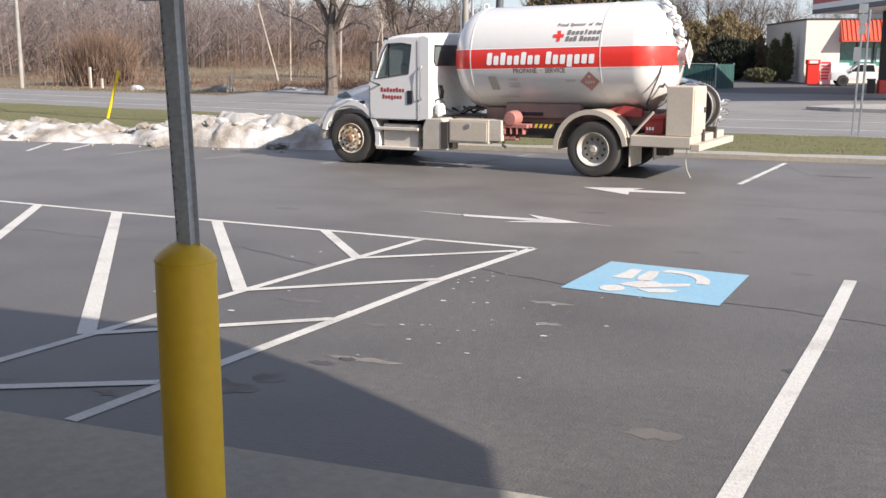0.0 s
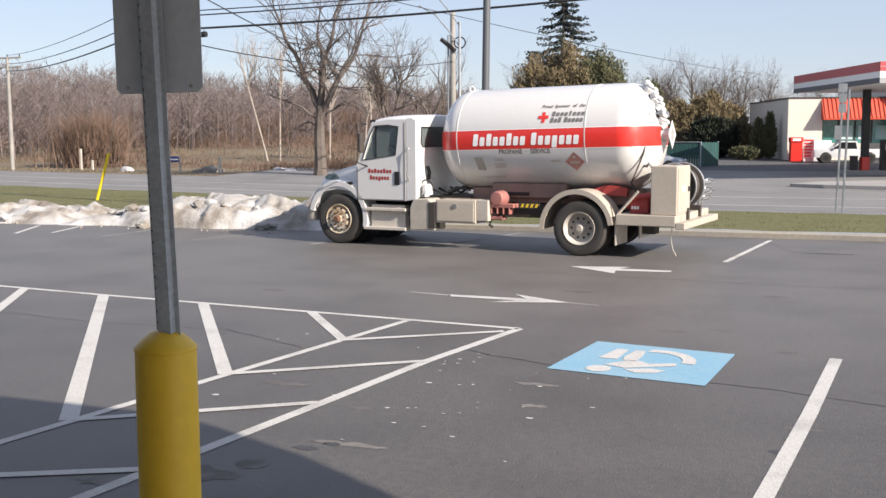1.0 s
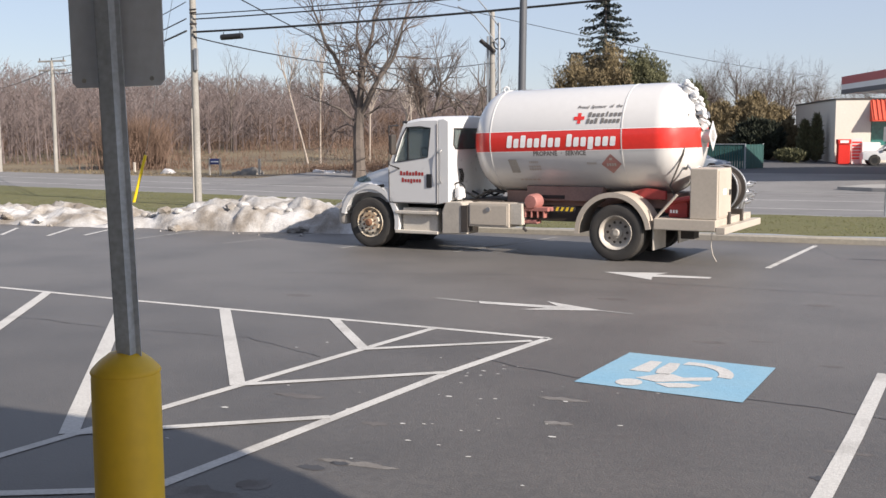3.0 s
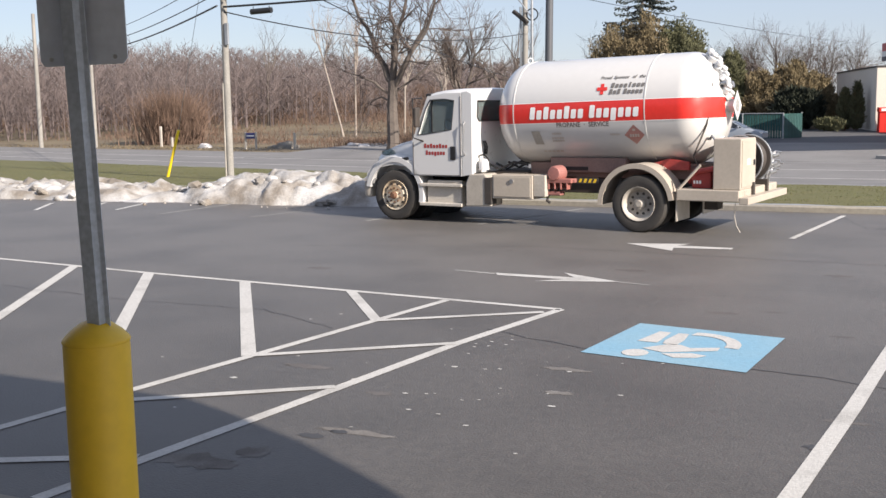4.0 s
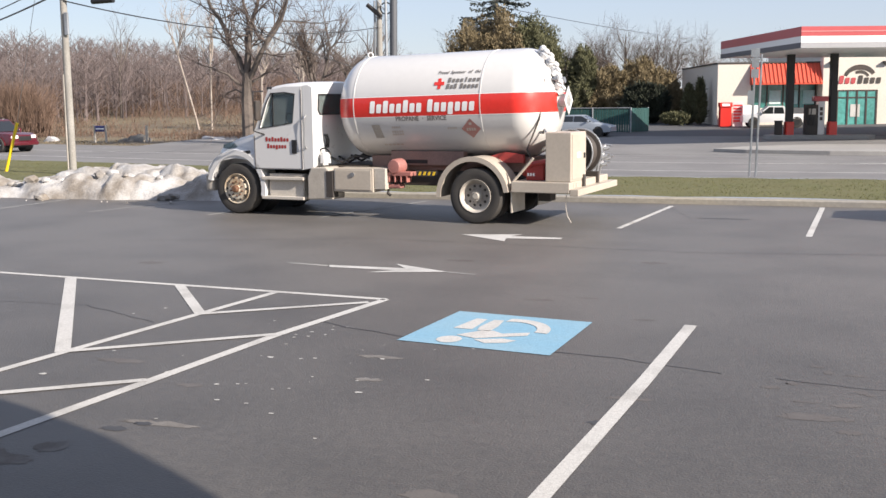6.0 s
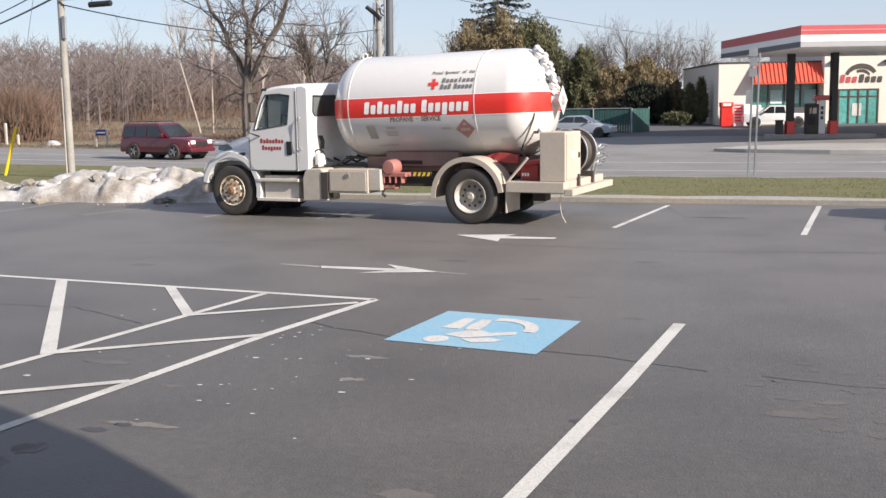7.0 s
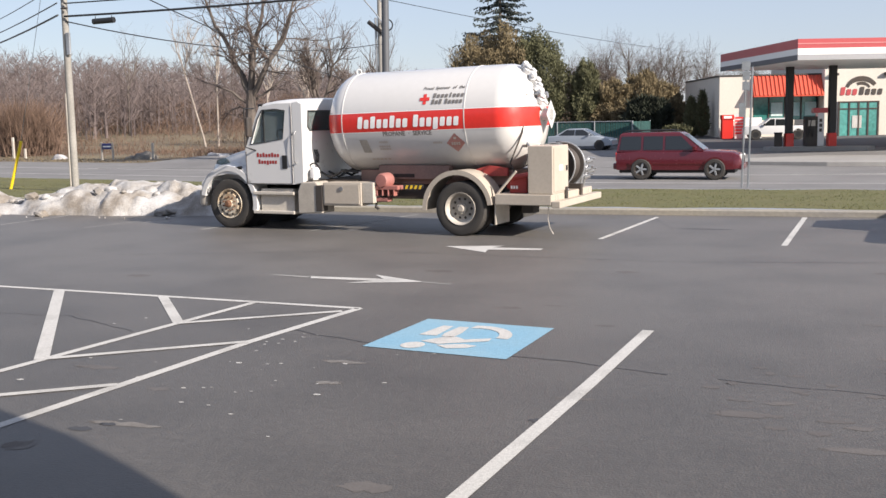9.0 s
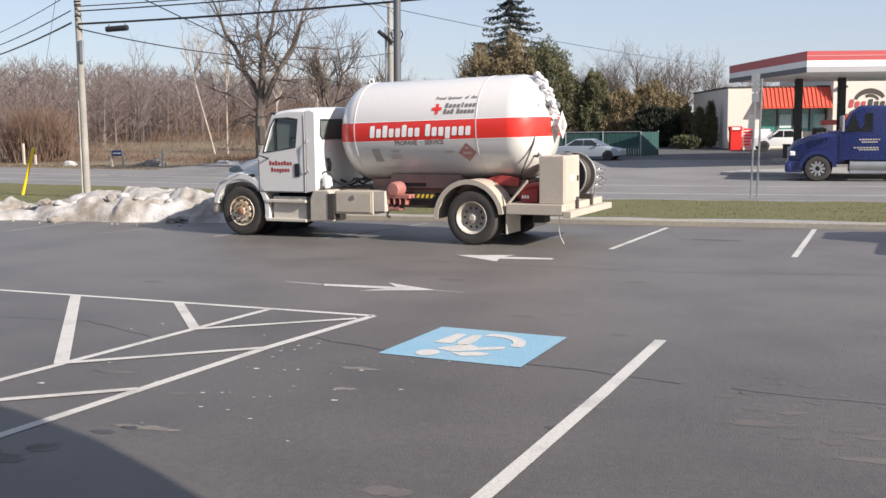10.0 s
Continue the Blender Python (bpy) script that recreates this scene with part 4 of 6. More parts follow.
# ---- stains, cracks ----
STAIN = material("salt_stain", (0.20, 0.19, 0.18), 0.9, vary=0.25, scale=22.0, second=(0.115, 0.105, 0.096), patch=0.46)
DAMP = material("damp_asphalt", (0.055, 0.055, 0.058), 0.6, vary=0.2, scale=9.0)
def blotch(x, y, rx, ry, mat, seed, z=0.002, name="stain"):
    bm = bmesh.new()
    n = 22
    bm.faces.new([bm.verts.new((x + rx * math.cos(6.283 * i / n) * (1 + 0.9 * noise.noise((i * 0.9, seed, 0))), y + ry * math.sin(6.283 * i / n) * (1 + 0.9 * noise.noise((i * 0.9, seed, 5))), z)) for i in range(n)])
    return part(name, bm, mat, LOT)


for k, (x, y, rx, ry) in enumerate([(0.14, 7.92, 0.30, 0.05), (-0.51, 7.01, 0.28, 0.12), (-0.28, 7.29, 0.12, 0.10), (0.92, 10.14, 0.22, 0.05), (1.10, 9.41, 0.12, 0.05), (-1.01, 6.65, 0.2, 0.08)]):
    blotch(x, y, rx, ry, STAIN, k)
for k, (x, y, rx, ry) in enumerate([(-0.11, 7.74, 0.10, 0.05), (0.02, 7.89, 0.07, 0.035), (3.08, 8.78, 0.10, 0.05), (5.89, 10.41, 0.10, 0.03), (3.22, 21.74, 0.5, 0.06)]):
    blotch(x, y, rx, ry, DAMP, k + 30, 0.0025)


WORN = material("worn_asphalt", (0.124, 0.112, 0.102), 0.6, vary=0.25, scale=16.0, second=(0.098, 0.087, 0.079), patch=0.5)
wear = random.Random(23)
for k in range(26):
    x, y = wear.uniform(-4.5, 8.5), 6.4 + 11 * wear.random() ** 1.5
    blotch(x, y, wear.uniform(0.05, 0.26), wear.uniform(0.03, 0.10), WORN, k + 60, 0.0015 + 0.00001 * k)


for k in range(22):
    blotch(wear.gauss(4.9, 0.45), wear.gauss(9.6, 0.5), wear.uniform(0.03, 0.12), wear.uniform(0.02, 0.06), WORN, k + 120, 0.0019 + 0.00001 * k)


def crack(pts, w, seed):
    bm = bmesh.new()
    last = None
    for (x0, y0), (x1, y1) in zip(pts, pts[1:]):
        n = max(2, int(math.hypot(x1 - x0, y1 - y0) / 0.08))
        for k in range(n):
            x, y = x0 + (x1 - x0) * k / n, y0 + (y1 - y0) * k / n
            j = 0.05 * noise.noise((x * 3, y * 3, seed))
            ww = w * (0.5 + 0.8 * abs(noise.noise((x * 5, y * 5, seed + 2))))
            q = (bm.verts.new((x + j, y + j, 0.003)), bm.verts.new((x + j + ww * 0.3, y + j + ww, 0.003)))
            if last:
                bm.faces.new((last[0], q[0], q[1], last[1]))
            last = q
    return part("crack", bm, DAMP, LOT)


crack([(-0.37, 11.40), (0.46, 11.09), (0.77, 10.95), (2.26, 10.72), (2.94, 10.63), (3.86, 10.32)], 0.028, 1)
crack([(-7.36, 11.67), (-5.06, 11.40), (-3.13, 11.49), (-1.75, 10.86)], 0.016, 2)


crack([(4.2, 10.3), (6.0, 10.0), (8.5, 9.4)], 0.018, 4)
crack([(-6.0, 16.4), (-2.0, 17.6), (3.0, 17.2), (9.0, 18.1)], 0.02, 5)
crack([(1.9, 24.1), (2.6, 21.5), (2.2, 18.2)], 0.02, 6)


# ---- poles, wires ----
POLEW = material("weathered_pole", (0.31, 0.295, 0.27), 0.85, vary=0.18, scale=5.0, bump=0.3, second=(0.22, 0.21, 0.19))
def utility_pole(x, y, z0, top, r, label, lean=0.0):
    p = thing("utility_pole", label, "utility pole", pose(x, y, z0, 0, lean, 0))
    part("shaft", lathe([(r, 0), (r * 0.95, top * 0.3), (r * 0.72, top), (0, top + 0.03)], 18), POLEW, p, smooth=40)
    return p


up = utility_pole(-17.3, 30.0, -0.05, 10.5, 0.118, "tall grey wooden utility pole on the verge beside the snow bank")
part("conduit", rod((-0.10, -0.09, 0.0), (-0.085, -0.08, 3.2), 0.028, seg=8), GRIME, up, "pale cable guard")
part("bracket", box(0.08, 0.22, -0.14, -0.06, 4.4, 5.1, 0.02), GALV, up)
for z in (5.85, 6.2, 6.3):
    part("insulator", rod((0.0, -0.16, z), (0.25, -0.18, z), 0.03, seg=8), CHASSIS, up)
p2 = utility_pole(-52.6, 61.2, -0.3, 8.1, 0.155, "pale wooden utility pole with a crossarm across the road")
for z in (7.7, 8.35):
    part("crossarm", box(-1.25, 1.25, -0.06, 0.06, z - 0.35, z - 0.23, 0.01), POLEW, p2)
for x in (-1.1, 0.0, 1.1):
    part("insulator", rod((x, 0, 8.1), (x, 0, 8.3), 0.04, seg=8), CHASSIS, p2)
for s in (-1, 1):
    part("brace", tube([(0.05 * s, 0, 6.4), (0.6 * s, 0, 6.6), (0.75 * s, 0, 7.0), (0.75 * s, 0, 7.4)], 0.03), GALV, p2)
utility_pole(-57.8, 61.0, -0.3, 10.0, 0.17, "weathered wooden utility pole across the road")
p3 = utility_pole(-15.35, 52.0, -0.2, 8.6, 0.17, "pale utility pole with coiled cable across the road")
part("cable_coil", lathe([(0.28 + 0.035 * math.cos(a), 0.035 * math.sin(a)) for a in spaced(0, 2 * math.pi, 6)], 20, m=pose(0.45, -0.2, 7.0, 90, 0, 15)), BLACK, p3, smooth=60)
part("splice_case", rod((-0.55, -0.2, 7.2), (0.2, -0.2, 6.6), 0.11, seg=10), CHASSIS, p3)
part("second_pipe", rod((-0.22, -0.05, 0), (-0.22, -0.05, 7.4), 0.06, seg=8), GALV, p3)
lamp = thing("street_lamp", "slim grey street lamp pole with a curved arm across the road", "street lamp", pose(-14.8, 51.5, -0.2))
part("pole", lathe([(0.09, 0), (0.06, 8.0), (0, 8.0)], 12), GALV, lamp, smooth=40)
for dz in (0.0, 1.0):
    part("arm", tube([(0, 0, 6.8 + dz), (-0.6, 0, 7.6 + dz), (-1.3, 0, 8.4 + dz), (-2.2, 0, 8.9 + dz * 0.3)], 0.035), GALV, lamp)
POLEDARK = material("dark_pole_paint", (0.09, 0.095, 0.105), 0.5, vary=0.1, scale=6.0)
dark = thing("lamp_post", "plain dark metal lamp post on the verge behind the truck", "lamp post", pose(-5.1, 26.5, 0.1, 0, 0.9, 0))
part("pole", lathe([(0.10, 0), (0.095, 3), (0.085, 8.5), (0, 8.5)], 16), POLEDARK, dark, smooth=40)
guy = thing("guy_marker", "bright yellow plastic guy-wire marker leaning over the verge", "guy marker", pose(-20.75, 31.0, -0.03))
part("marker", rod((0, 0, 0.0), (0.58, 0, 1.66), 0.05, seg=10), material("yellow_marker", (0.80, 0.58, 0.02), 0.5, vary=0.05), guy)
part("guy_wire", rod((0.58, 0, 1.66), (3.05, -0.85, 8.6), 0.008, seg=5), GALV, guy)


def wire(p0, p1, sag, r, n=24, name="overhead_wire", label="black overhead cable between the utility poles", group="overhead wires"):
    pts = []
    for k in range(n + 1):
        f = k / n
        p = Vector(p0).lerp(Vector(p1), f)
        pts.append((p.x, p.y, p.z - sag * 4 * f * (1 - f)))
    return tagged(part(name, tube(pts, r, 6), BLACK), label, "cable", group)


wire((-17.2, 29.85, 5.55), (30, 31, 9.4), 0.95, 0.035)
wire((-17.2, 29.85, 5.95), (30, 31, 9.8), 0.9, 0.022)
wire((-17.2, 29.85, 6.1), (30, 31.4, 10.2), 1.0, 0.018)
for z0, z1, r in ((5.60, 6.6, 0.03), (5.98, 7.1, 0.02), (6.5, 7.7, 0.015)):
    wire((-17.45, 29.85, z0), (-52.6, 61.2, z1 + 0.25), 0.35, r)
wire((-52.6, 61.2, 7.2), (-96, 95, 7.8), 0.4, 0.03)
wire((-17.2, 29.9, 7.4), (-18.4, 62.0, 3.6), 0.5, 0.02)
wire((-17.2, 29.9, 5.4), (-15.35, 52.0, 5.9), 0.6, 0.02)
wire((-17.2, 29.9, 8.3), (-2.5, 95.0, 7.0), 0.5, 0.015)
box_on = thing("splice_box", "black cable splice box hanging under the overhead cable", "splice box", pose(-15.75, 29.85, 5.34))
part("case", rod((-0.38, 0, 0), (0.38, 0, 0.02), 0.09, seg=14), BLACK, box_on)
for x in (-0.3, 0.3):
    part("strap", rod((x, 0, 0), (x, 0, 0.16), 0.012, seg=6), BLACK, box_on)

# double-post road sign seen from behind
rs = thing("road_sign", "two galvanised channel posts with narrow sign blades beside the road", "road sign", pose(3.22, 34.9, -0.2, 0, 1.2, 0))
for x, top in ((0.0, 3.85), (0.18, 3.7)):
    post2 = part("channel_post", prism([(q[0] * 0.62 + x, q[1] * 0.62) for q in chan], 0.0, top, "z"), GALV, rs)
for z in (3.0, 3.3, 3.6):
    part("sign_blade", box(-0.13 if z > 3.4 else -0.1, 0.12, -0.02, -0.01, z, z + 0.26), GALV, rs)
part("lower_blade", box(-0.17, 0.02, -0.02, -0.01, 2.2, 2.62), GALV, rs)

# small things on the far side of the road
bs = thing("notice_board", "small blue notice board on two pale posts in the field", "sign", pose(-37.0, 58.7, -0.22))
part("panel", box(-0.42, 0.42, -0.02, 0.02, 0.72, 1.1, 0.01), material("blue_board", (0.03, 0.04, 0.16), 0.5, vary=0.1), bs)
for x in (-0.4, 0.42):
    part("post", box(x - 0.05, x + 0.05, -0.05, 0.05, 0, 1.15, 0.008), GRIME, bs)
part("worn_bar", box(-0.3, 0.3, -0.026, -0.02, 0.86, 0.94), WHITEINK, bs)
for x, y, h in ((-33.4, 58.4, 1.1), (-48.0, 63.0, 1.5), (-47.0, 63.0, 0.7)):
    mk = thing("marker_post", "short pale wooden marker post in the field", "post", pose(x, y, terrain(x, y) - 0.02), "marker posts")
    part("post", box(-0.07, 0.07, -0.07, 0.07, 0, h, 0.012), GRIME, mk)
OLDSNOW = material("old_snow", (0.70, 0.66, 0.62), 0.8, vary=0.15, scale=5.0, bump=0.4)
STONE = material("field_stone", (0.22, 0.20, 0.17), 0.9, vary=0.25, scale=5.0, bump=0.5)
def boulder(x, y, z, s, seed, mat=STONE, label="rough grey field boulder in dead grass"):
    bm = bmesh.new()
    bmesh.ops.create_icosphere(bm, subdivisions=3, radius=1)
    for v in bm.verts:
        f = 1 + 0.35 * noise.noise(v.co * 1.6 + Vector((seed, 0, 0))) + 0.12 * noise.noise(v.co * 4 + Vector((seed, 3, 0)))
        v.co = Vector((v.co.x * s * 1.3 * f, v.co.y * s * f, max(-0.3, v.co.z) * s * 0.75 * f))
    ob = part("boulder", bm, mat, smooth=60)
    ob.matrix_basis = pose(x, y, z)
    return tagged(ob, label, "boulder", "boulders in the field")


for k, (x, y, s) in enumerate([(-34.9, 59.4, 0.4), (-34.3, 59.0, 0.5), (-35.5, 59.2, 0.35), (-34.6, 59.2, 0.65)]):
    boulder(x, y, terrain(x, y) + 0.02, s, k * 5)
for k, (x, y, s) in enumerate([(-30.2, 60.5, 0.55), (-28.4, 58.6, 0.5), (-27.2, 58.0, 0.35), (-42.5, 61.0, 0.4), (-25.9, 58.0, 0.3)]):
    boulder(x, y, terrain(x, y) - 0.01, s, k * 7 + 2, OLDSNOW, "patch of old melting snow in dead grass")


# ---- filling station across the road ----
ZS, ZB = 0.12, 0.42    # ground at the pumps and at the shop
STUCCO = material("cream_stucco", (0.64, 0.595, 0.52), 0.9, vary=0.05, scale=2.0, bump=0.2)
REDTILE = material("red_awning", (0.58, 0.075, 0.035), 0.55, vary=0.08, scale=5.0, per_piece=0.08)
CANRED = material("canopy_red", (0.44, 0.075, 0.08), 0.4, vary=0.04)
CANWHITE = material("canopy_white", (0.78, 0.77, 0.74), 0.45, vary=0.03)
FORE = material("forecourt_concrete", (0.33, 0.32, 0.30), 0.9, vary=0.08, scale=1.0, second=(0.27, 0.26, 0.25))
LOTDARK = material("station_asphalt", (0.085, 0.085, 0.088), 0.9, vary=0.1, scale=1.0)
# opaque glass colour with bright teal reflections painted in as patches
GREENG = material("shop_glass_teal_reflection", (0.035, 0.16, 0.14), 0.08, vary=0.3, scale=1.2, coat=0.6, second=(0.10, 0.33, 0.30))
ap = part("forecourt", prism([(48.2, -0.7), (48.2, rise(48.2)), (62.0, rise(62.0)), (62.0, -0.7)], -30, 45, "x"), ROADTOP)
tagged(ap, "grey asphalt station forecourt", "forecourt", kind="structure")
ap2 = part("forecourt_back", prism([(62.0, -0.7), (62.0, rise(62.0)), (78.0, rise(78.0)), (78.0, -0.7)], -30, 45, "x"), LOTDARK)
tagged(ap2, "darker asphalt strip before the station shop", "forecourt", kind="structure")
isl = part("island", prism([(1.2, 50.0), (2.6, 49.2), (6, 48.4), (45, 47.6), (45, 54.0), (6, 55.0), (2.4, 52.4)], -0.5, rise(52) + 0.1, "z", bevel=0.02), FORE)
tagged(isl, "raised concrete island at the station entrance", "kerb island", kind="structure")
bm = bmesh.new()
for pts in ([(4.6, 43.55), (7.6, 43.95), (7.6, 44.1), (4.6, 43.7)], [(6.6, 43.75), (8.3, 44.3), (8.9, 44.1), (7.6, 43.75)]):
    bm.faces.new([bm.verts.new((x, y - 1.0, road_z(x) + 0.008)) for x, y in pts])
part("painted_arrow", bm, LINE, road, "white turn arrow on the road")

B = pose(-0.15, 74.0, ZB, 0, 0, 15)
st = thing("station_shop", "cream station shop with a red tiled awning and glass doors", "shop building", B)
part("wall", box(0, 2.2, 0, 13.5, 0, 4.0, 0.02), STUCCO, st)
part("wall", box(6.6, 10.9, -0.7, 13.4, 0, 5.2, 0.02), STUCCO, st, "tall cream entrance wall")
part("wall", box(10.9, 24, 0, 13.3, 0, 4.0, 0.02), STUCCO, st)
part("wall", box(2.2, 6.6, 0.6, 13.3, 0, 4.0, 0.02), STUCCO, st)
part("parapet", box(-0.05, 6.6, -0.05, 13.5, 4.0, 4.1, 0.01), CHASSIS, st)
win_area = part("window", box(2.3, 6.5, 0.50, 0.56, 1.1, 2.65), GREENG, st, "wide shop window with a teal reflection in its colour")
for x in (2.3, 3.35, 4.4, 5.45, 6.48):
    part("mullion", box(x - 0.04, x + 0.04, 0.45, 0.6, 1.1, 2.65), CHASSIS, win_area)
POSTER = material("teal_poster", (0.25, 0.55, 0.52), 0.6, vary=0.1, second=(0.55, 0.68, 0.66))
for x in (3.5, 4.6, 5.7):
    part("poster", box(x, x + 0.75, 0.46, 0.48, 1.35, 2.25), POSTER, win_area, "pale teal poster")
part("sill_wall", box(2.2, 6.6, 0.4, 0.62, 0, 1.1), STUCCO, st)


def awning(x0, x1):
    aw = part("awning", prism([(-0.75, 2.62), (-0.75, 2.72), (0.02, 4.0), (0.3, 4.0), (0.3, 2.62)], x0, x1, "x"), REDTILE, st, "red ribbed tile awning")
    n = int((x1 - x0) / 0.26)
    for k in range(n):
        x = x0 + (k + 0.5) * (x1 - x0) / n
        part("tile_rib", rod((x, -0.77, 2.72), (x, -0.01, 4.0), 0.045, seg=6), REDTILE, aw)
    return aw


awning(2.1, 6.6)
awning(10.9, 18.0)
door = part("entrance", box(7.55, 10.05, -0.76, -0.72, 0, 2.2), GREENG, st, "glazed entrance doors with a teal reflection in their colour")
for x in (7.55, 8.2, 8.8, 9.4, 10.05):
    part("door_frame", box(x - 0.05, x + 0.05, -0.80, -0.70, 0, 2.2), CHASSIS, door)
for z in (1.7, 2.15):
    part("door_rail", box(7.5, 10.1, -0.80, -0.70, z, z + 0.08), CHASSIS, door)
part("poster", box(8.4, 9.0, -0.79, -0.77, 0.5, 1.3), LINE, door)
logo = bmesh.new()
for r0, r1, a0, a1 in ((0.85, 1.05, 25, 165), (0.5, 0.62, 20, 120)):
    n = 14
    pts = [(8.95 + r1 * math.cos(radians(a)), 2.95 + 0.85 * r1 * math.sin(radians(a))) for a in spaced(a0, a1, n)]
    pts += [(8.95 + r0 * math.cos(radians(a)), 2.95 + 0.66 * r0 * math.sin(radians(a))) for a in spaced(a1, a0, n)]
    logo.faces.new([logo.verts.new((x, -0.72, z)) for x, z in pts])
part("logo_arc", logo, CHASSIS, st, "dark arc of the shop sign")
for word, xa, xb, mat in (("Taa", 7.55, 8.7, CANRED), ("Taaa", 8.75, 10.3, CHASSIS)):
    part("logo_lettering", lettering_row([word], xa, xb, 2.62, 3.15, lambda x, z: (x, -0.73, z), 0.15), mat, st)
for x in (7.2, 10.6):
    part("wall_lamp", box(x - 0.25, x + 0.25, -1.0, -0.7, 3.9, 4.05, 0.03), CHASSIS, st)
part("side_wall_door", box(-0.03, 0.0, 6.0, 7.0, 0, 2.1), GRIME, st)

# canopy on columns
C = pose(4.75, 52.0, -0.1, 0, 0, 20)
cn = thing("canopy", "red, white and grey banded filling station canopy on black columns", "canopy", C)
part("roof", box(0.05, 26, 0.05, 11.9, 4.50, 5.3), CANWHITE, cn)
CANPINK = material("canopy_pale_red", (0.55, 0.24, 0.24), 0.45, vary=0.04)
# lowest band has its shading in the colour: paler in front, near black at the side
CANGREY_LIT = material("canopy_grey_lit", (0.33, 0.33, 0.34), 0.5, vary=0.05)
CANGREY_SHADED = material("canopy_grey_shaded", (0.10, 0.10, 0.11), 0.5, vary=0.05)
for z0, z1, mat, lab in ((5.0, 5.42, CANRED, "red fascia band"), (4.72, 5.0, CANWHITE, "white fascia band"), (4.48, 4.72, CANGREY_SHADED, "grey fascia band in its shaded-side tone")):
    part("fascia_side", box(-0.02, 0.04, 0.0, 12, z0, z1), mat, cn, lab)
    m2 = mat if mat is not CANGREY_SHADED else CANGREY_LIT
    part("fascia_front", box(-0.02, 26, -0.03, 0.04, z0, z1), m2, cn, lab if m2 is mat else "grey fascia band in its lit-front tone")
part("fascia_stripe", box(-0.03, 26, -0.045, -0.03, 5.19, 5.23), CANPINK, cn)
for x, y in ((4.37, 60.0), (6.48, 60.0), (14.0, 62.5), (16.0, 62.5)):
    loc = C.inverted() @ Vector((x, y, ZS))
    col = part("column", box(loc.x - 0.17, loc.x + 0.17, loc.y - 0.17, loc.y + 0.17, 1.05, 4.5, 0.02), BLACK, cn, "black column with a red foot")
    part("column_foot", box(loc.x - 0.21, loc.x + 0.21, loc.y - 0.21, loc.y + 0.21, 0.2, 1.05, 0.03), REDBAND, col, "red column foot")
pi = part("pump_island", prism([(3.5, 59.2), (8.2, 59.2), (8.6, 59.9), (8.2, 60.6), (3.5, 60.6), (3.1, 59.9)], ZS - 0.15, ZS + 0.15, "z", bevel=0.02), FORE)
tagged(pi, "low concrete pump island", "kerb island", kind="structure")
pm = thing("fuel_pump", "white and red fuel pump with dark hose panel", "fuel pump", pose(5.62, 60.0, ZS + 0.15, 0, 0, 10))
part("body", box(-0.5, 0.12, -0.3, 0.3, 0, 1.55, 0.03), CHASSIS, pm, "dark hose panel")
part("side_panel", box(0.12, 0.45, -0.3, 0.3, 0, 1.75, 0.03), WHITE, pm, "white side panel")
part("head", box(-0.1, 0.62, -0.33, 0.33, 1.72, 1.98, 0.04), CANRED, pm, "red pump head")
part("display", box(-0.35, 0.0, -0.31, -0.3, 1.05, 1.35), GRIME, pm)
for k in range(3):
    part("dark_bar", box(0.20, 0.34, -0.31, -0.3, 0.75 + k * 0.25, 0.92 + k * 0.25), CHASSIS, pm)
for x in (-0.42, -0.2):
    part("hose", tube([(x, -0.33, 1.45), (x - 0.08, -0.42, 0.9), (x + 0.05, -0.42, 0.5), (x + 0.1, -0.34, 0.9)], 0.025), BLACK, pm)
bn = thing("litter_bin", "dark square litter bin on the pump island", "litter bin", pose(3.85, 59.9, ZS + 0.15))
part("body", box(-0.2, 0.2, -0.2, 0.2, 0, 0.68, 0.03), CHASSIS, bn)
part("lid", box(-0.22, 0.22, -0.22, 0.22, 0.68, 0.74, 0.02), BLACK, bn)

kiosk = thing("vending_kiosk", "red vending kiosk beside a pale notice board against the shop wall", "kiosk", pose(0.5, 72.9, ZB - 0.05, 0, 0, 12))
part("body", box(-0.42, 0.30, -0.35, 0.35, 0, 1.25, 0.03), REDBAND, kiosk)
part("crown", box(-0.46, 0.34, -0.4, 0.38, 1.25, 1.55, 0.03), REDBAND, kiosk)
part("screen", box(-0.32, 0.18, -0.415, -0.40, 1.32, 1.48), WHITEINK, kiosk)
bd = thing("notice_board", "white and red slatted board against the shop wall", "board", pose(1.2, 73.3, ZB - 0.05, 0, 0, 12))
part("panel", box(-0.3, 0.35, 0, 0.08, 0, 1.6, 0.01), WHITE, bd)
for k in range(6):
    part("red_slat", box(-0.26, 0.31, -0.012, 0.0, 0.3 + k * 0.2, 0.4 + k * 0.2), REDBAND, bd)
ice = thing("ice_chest", "white outdoor ice chest against the shop front", "ice chest", pose(1.95, 73.6, ZB - 0.05, 0, 0, 15))
part("body", box(-0.55, 0.55, -0.4, 0.4, 0.0, 1.35, 0.04), WHITE, ice)
part("lid", box(-0.55, 0.55, -0.45, -0.38, 0.5, 1.3, 0.02), CANWHITE, ice)

# green slatted fence
FENCE = material("green_slats", (0.022, 0.075, 0.070), 0.6, vary=0.12, scale=4.0, per_piece=0.12)
fc = thing("fence", "dark green slatted chain-link fence behind the parked car", "fence", pose(-13.95, 66.0, rise(66)))
for k in range(62):
    part("slat", box(k * 0.15, k * 0.15 + 0.12, -0.02, 0.02, 0.03, 1.45), FENCE, fc)
for k in range(5):
    part("post", rod((k * 2.32, -0.05, 0), (k * 2.32, -0.05, 1.5), 0.04, seg=8), GALV, fc)
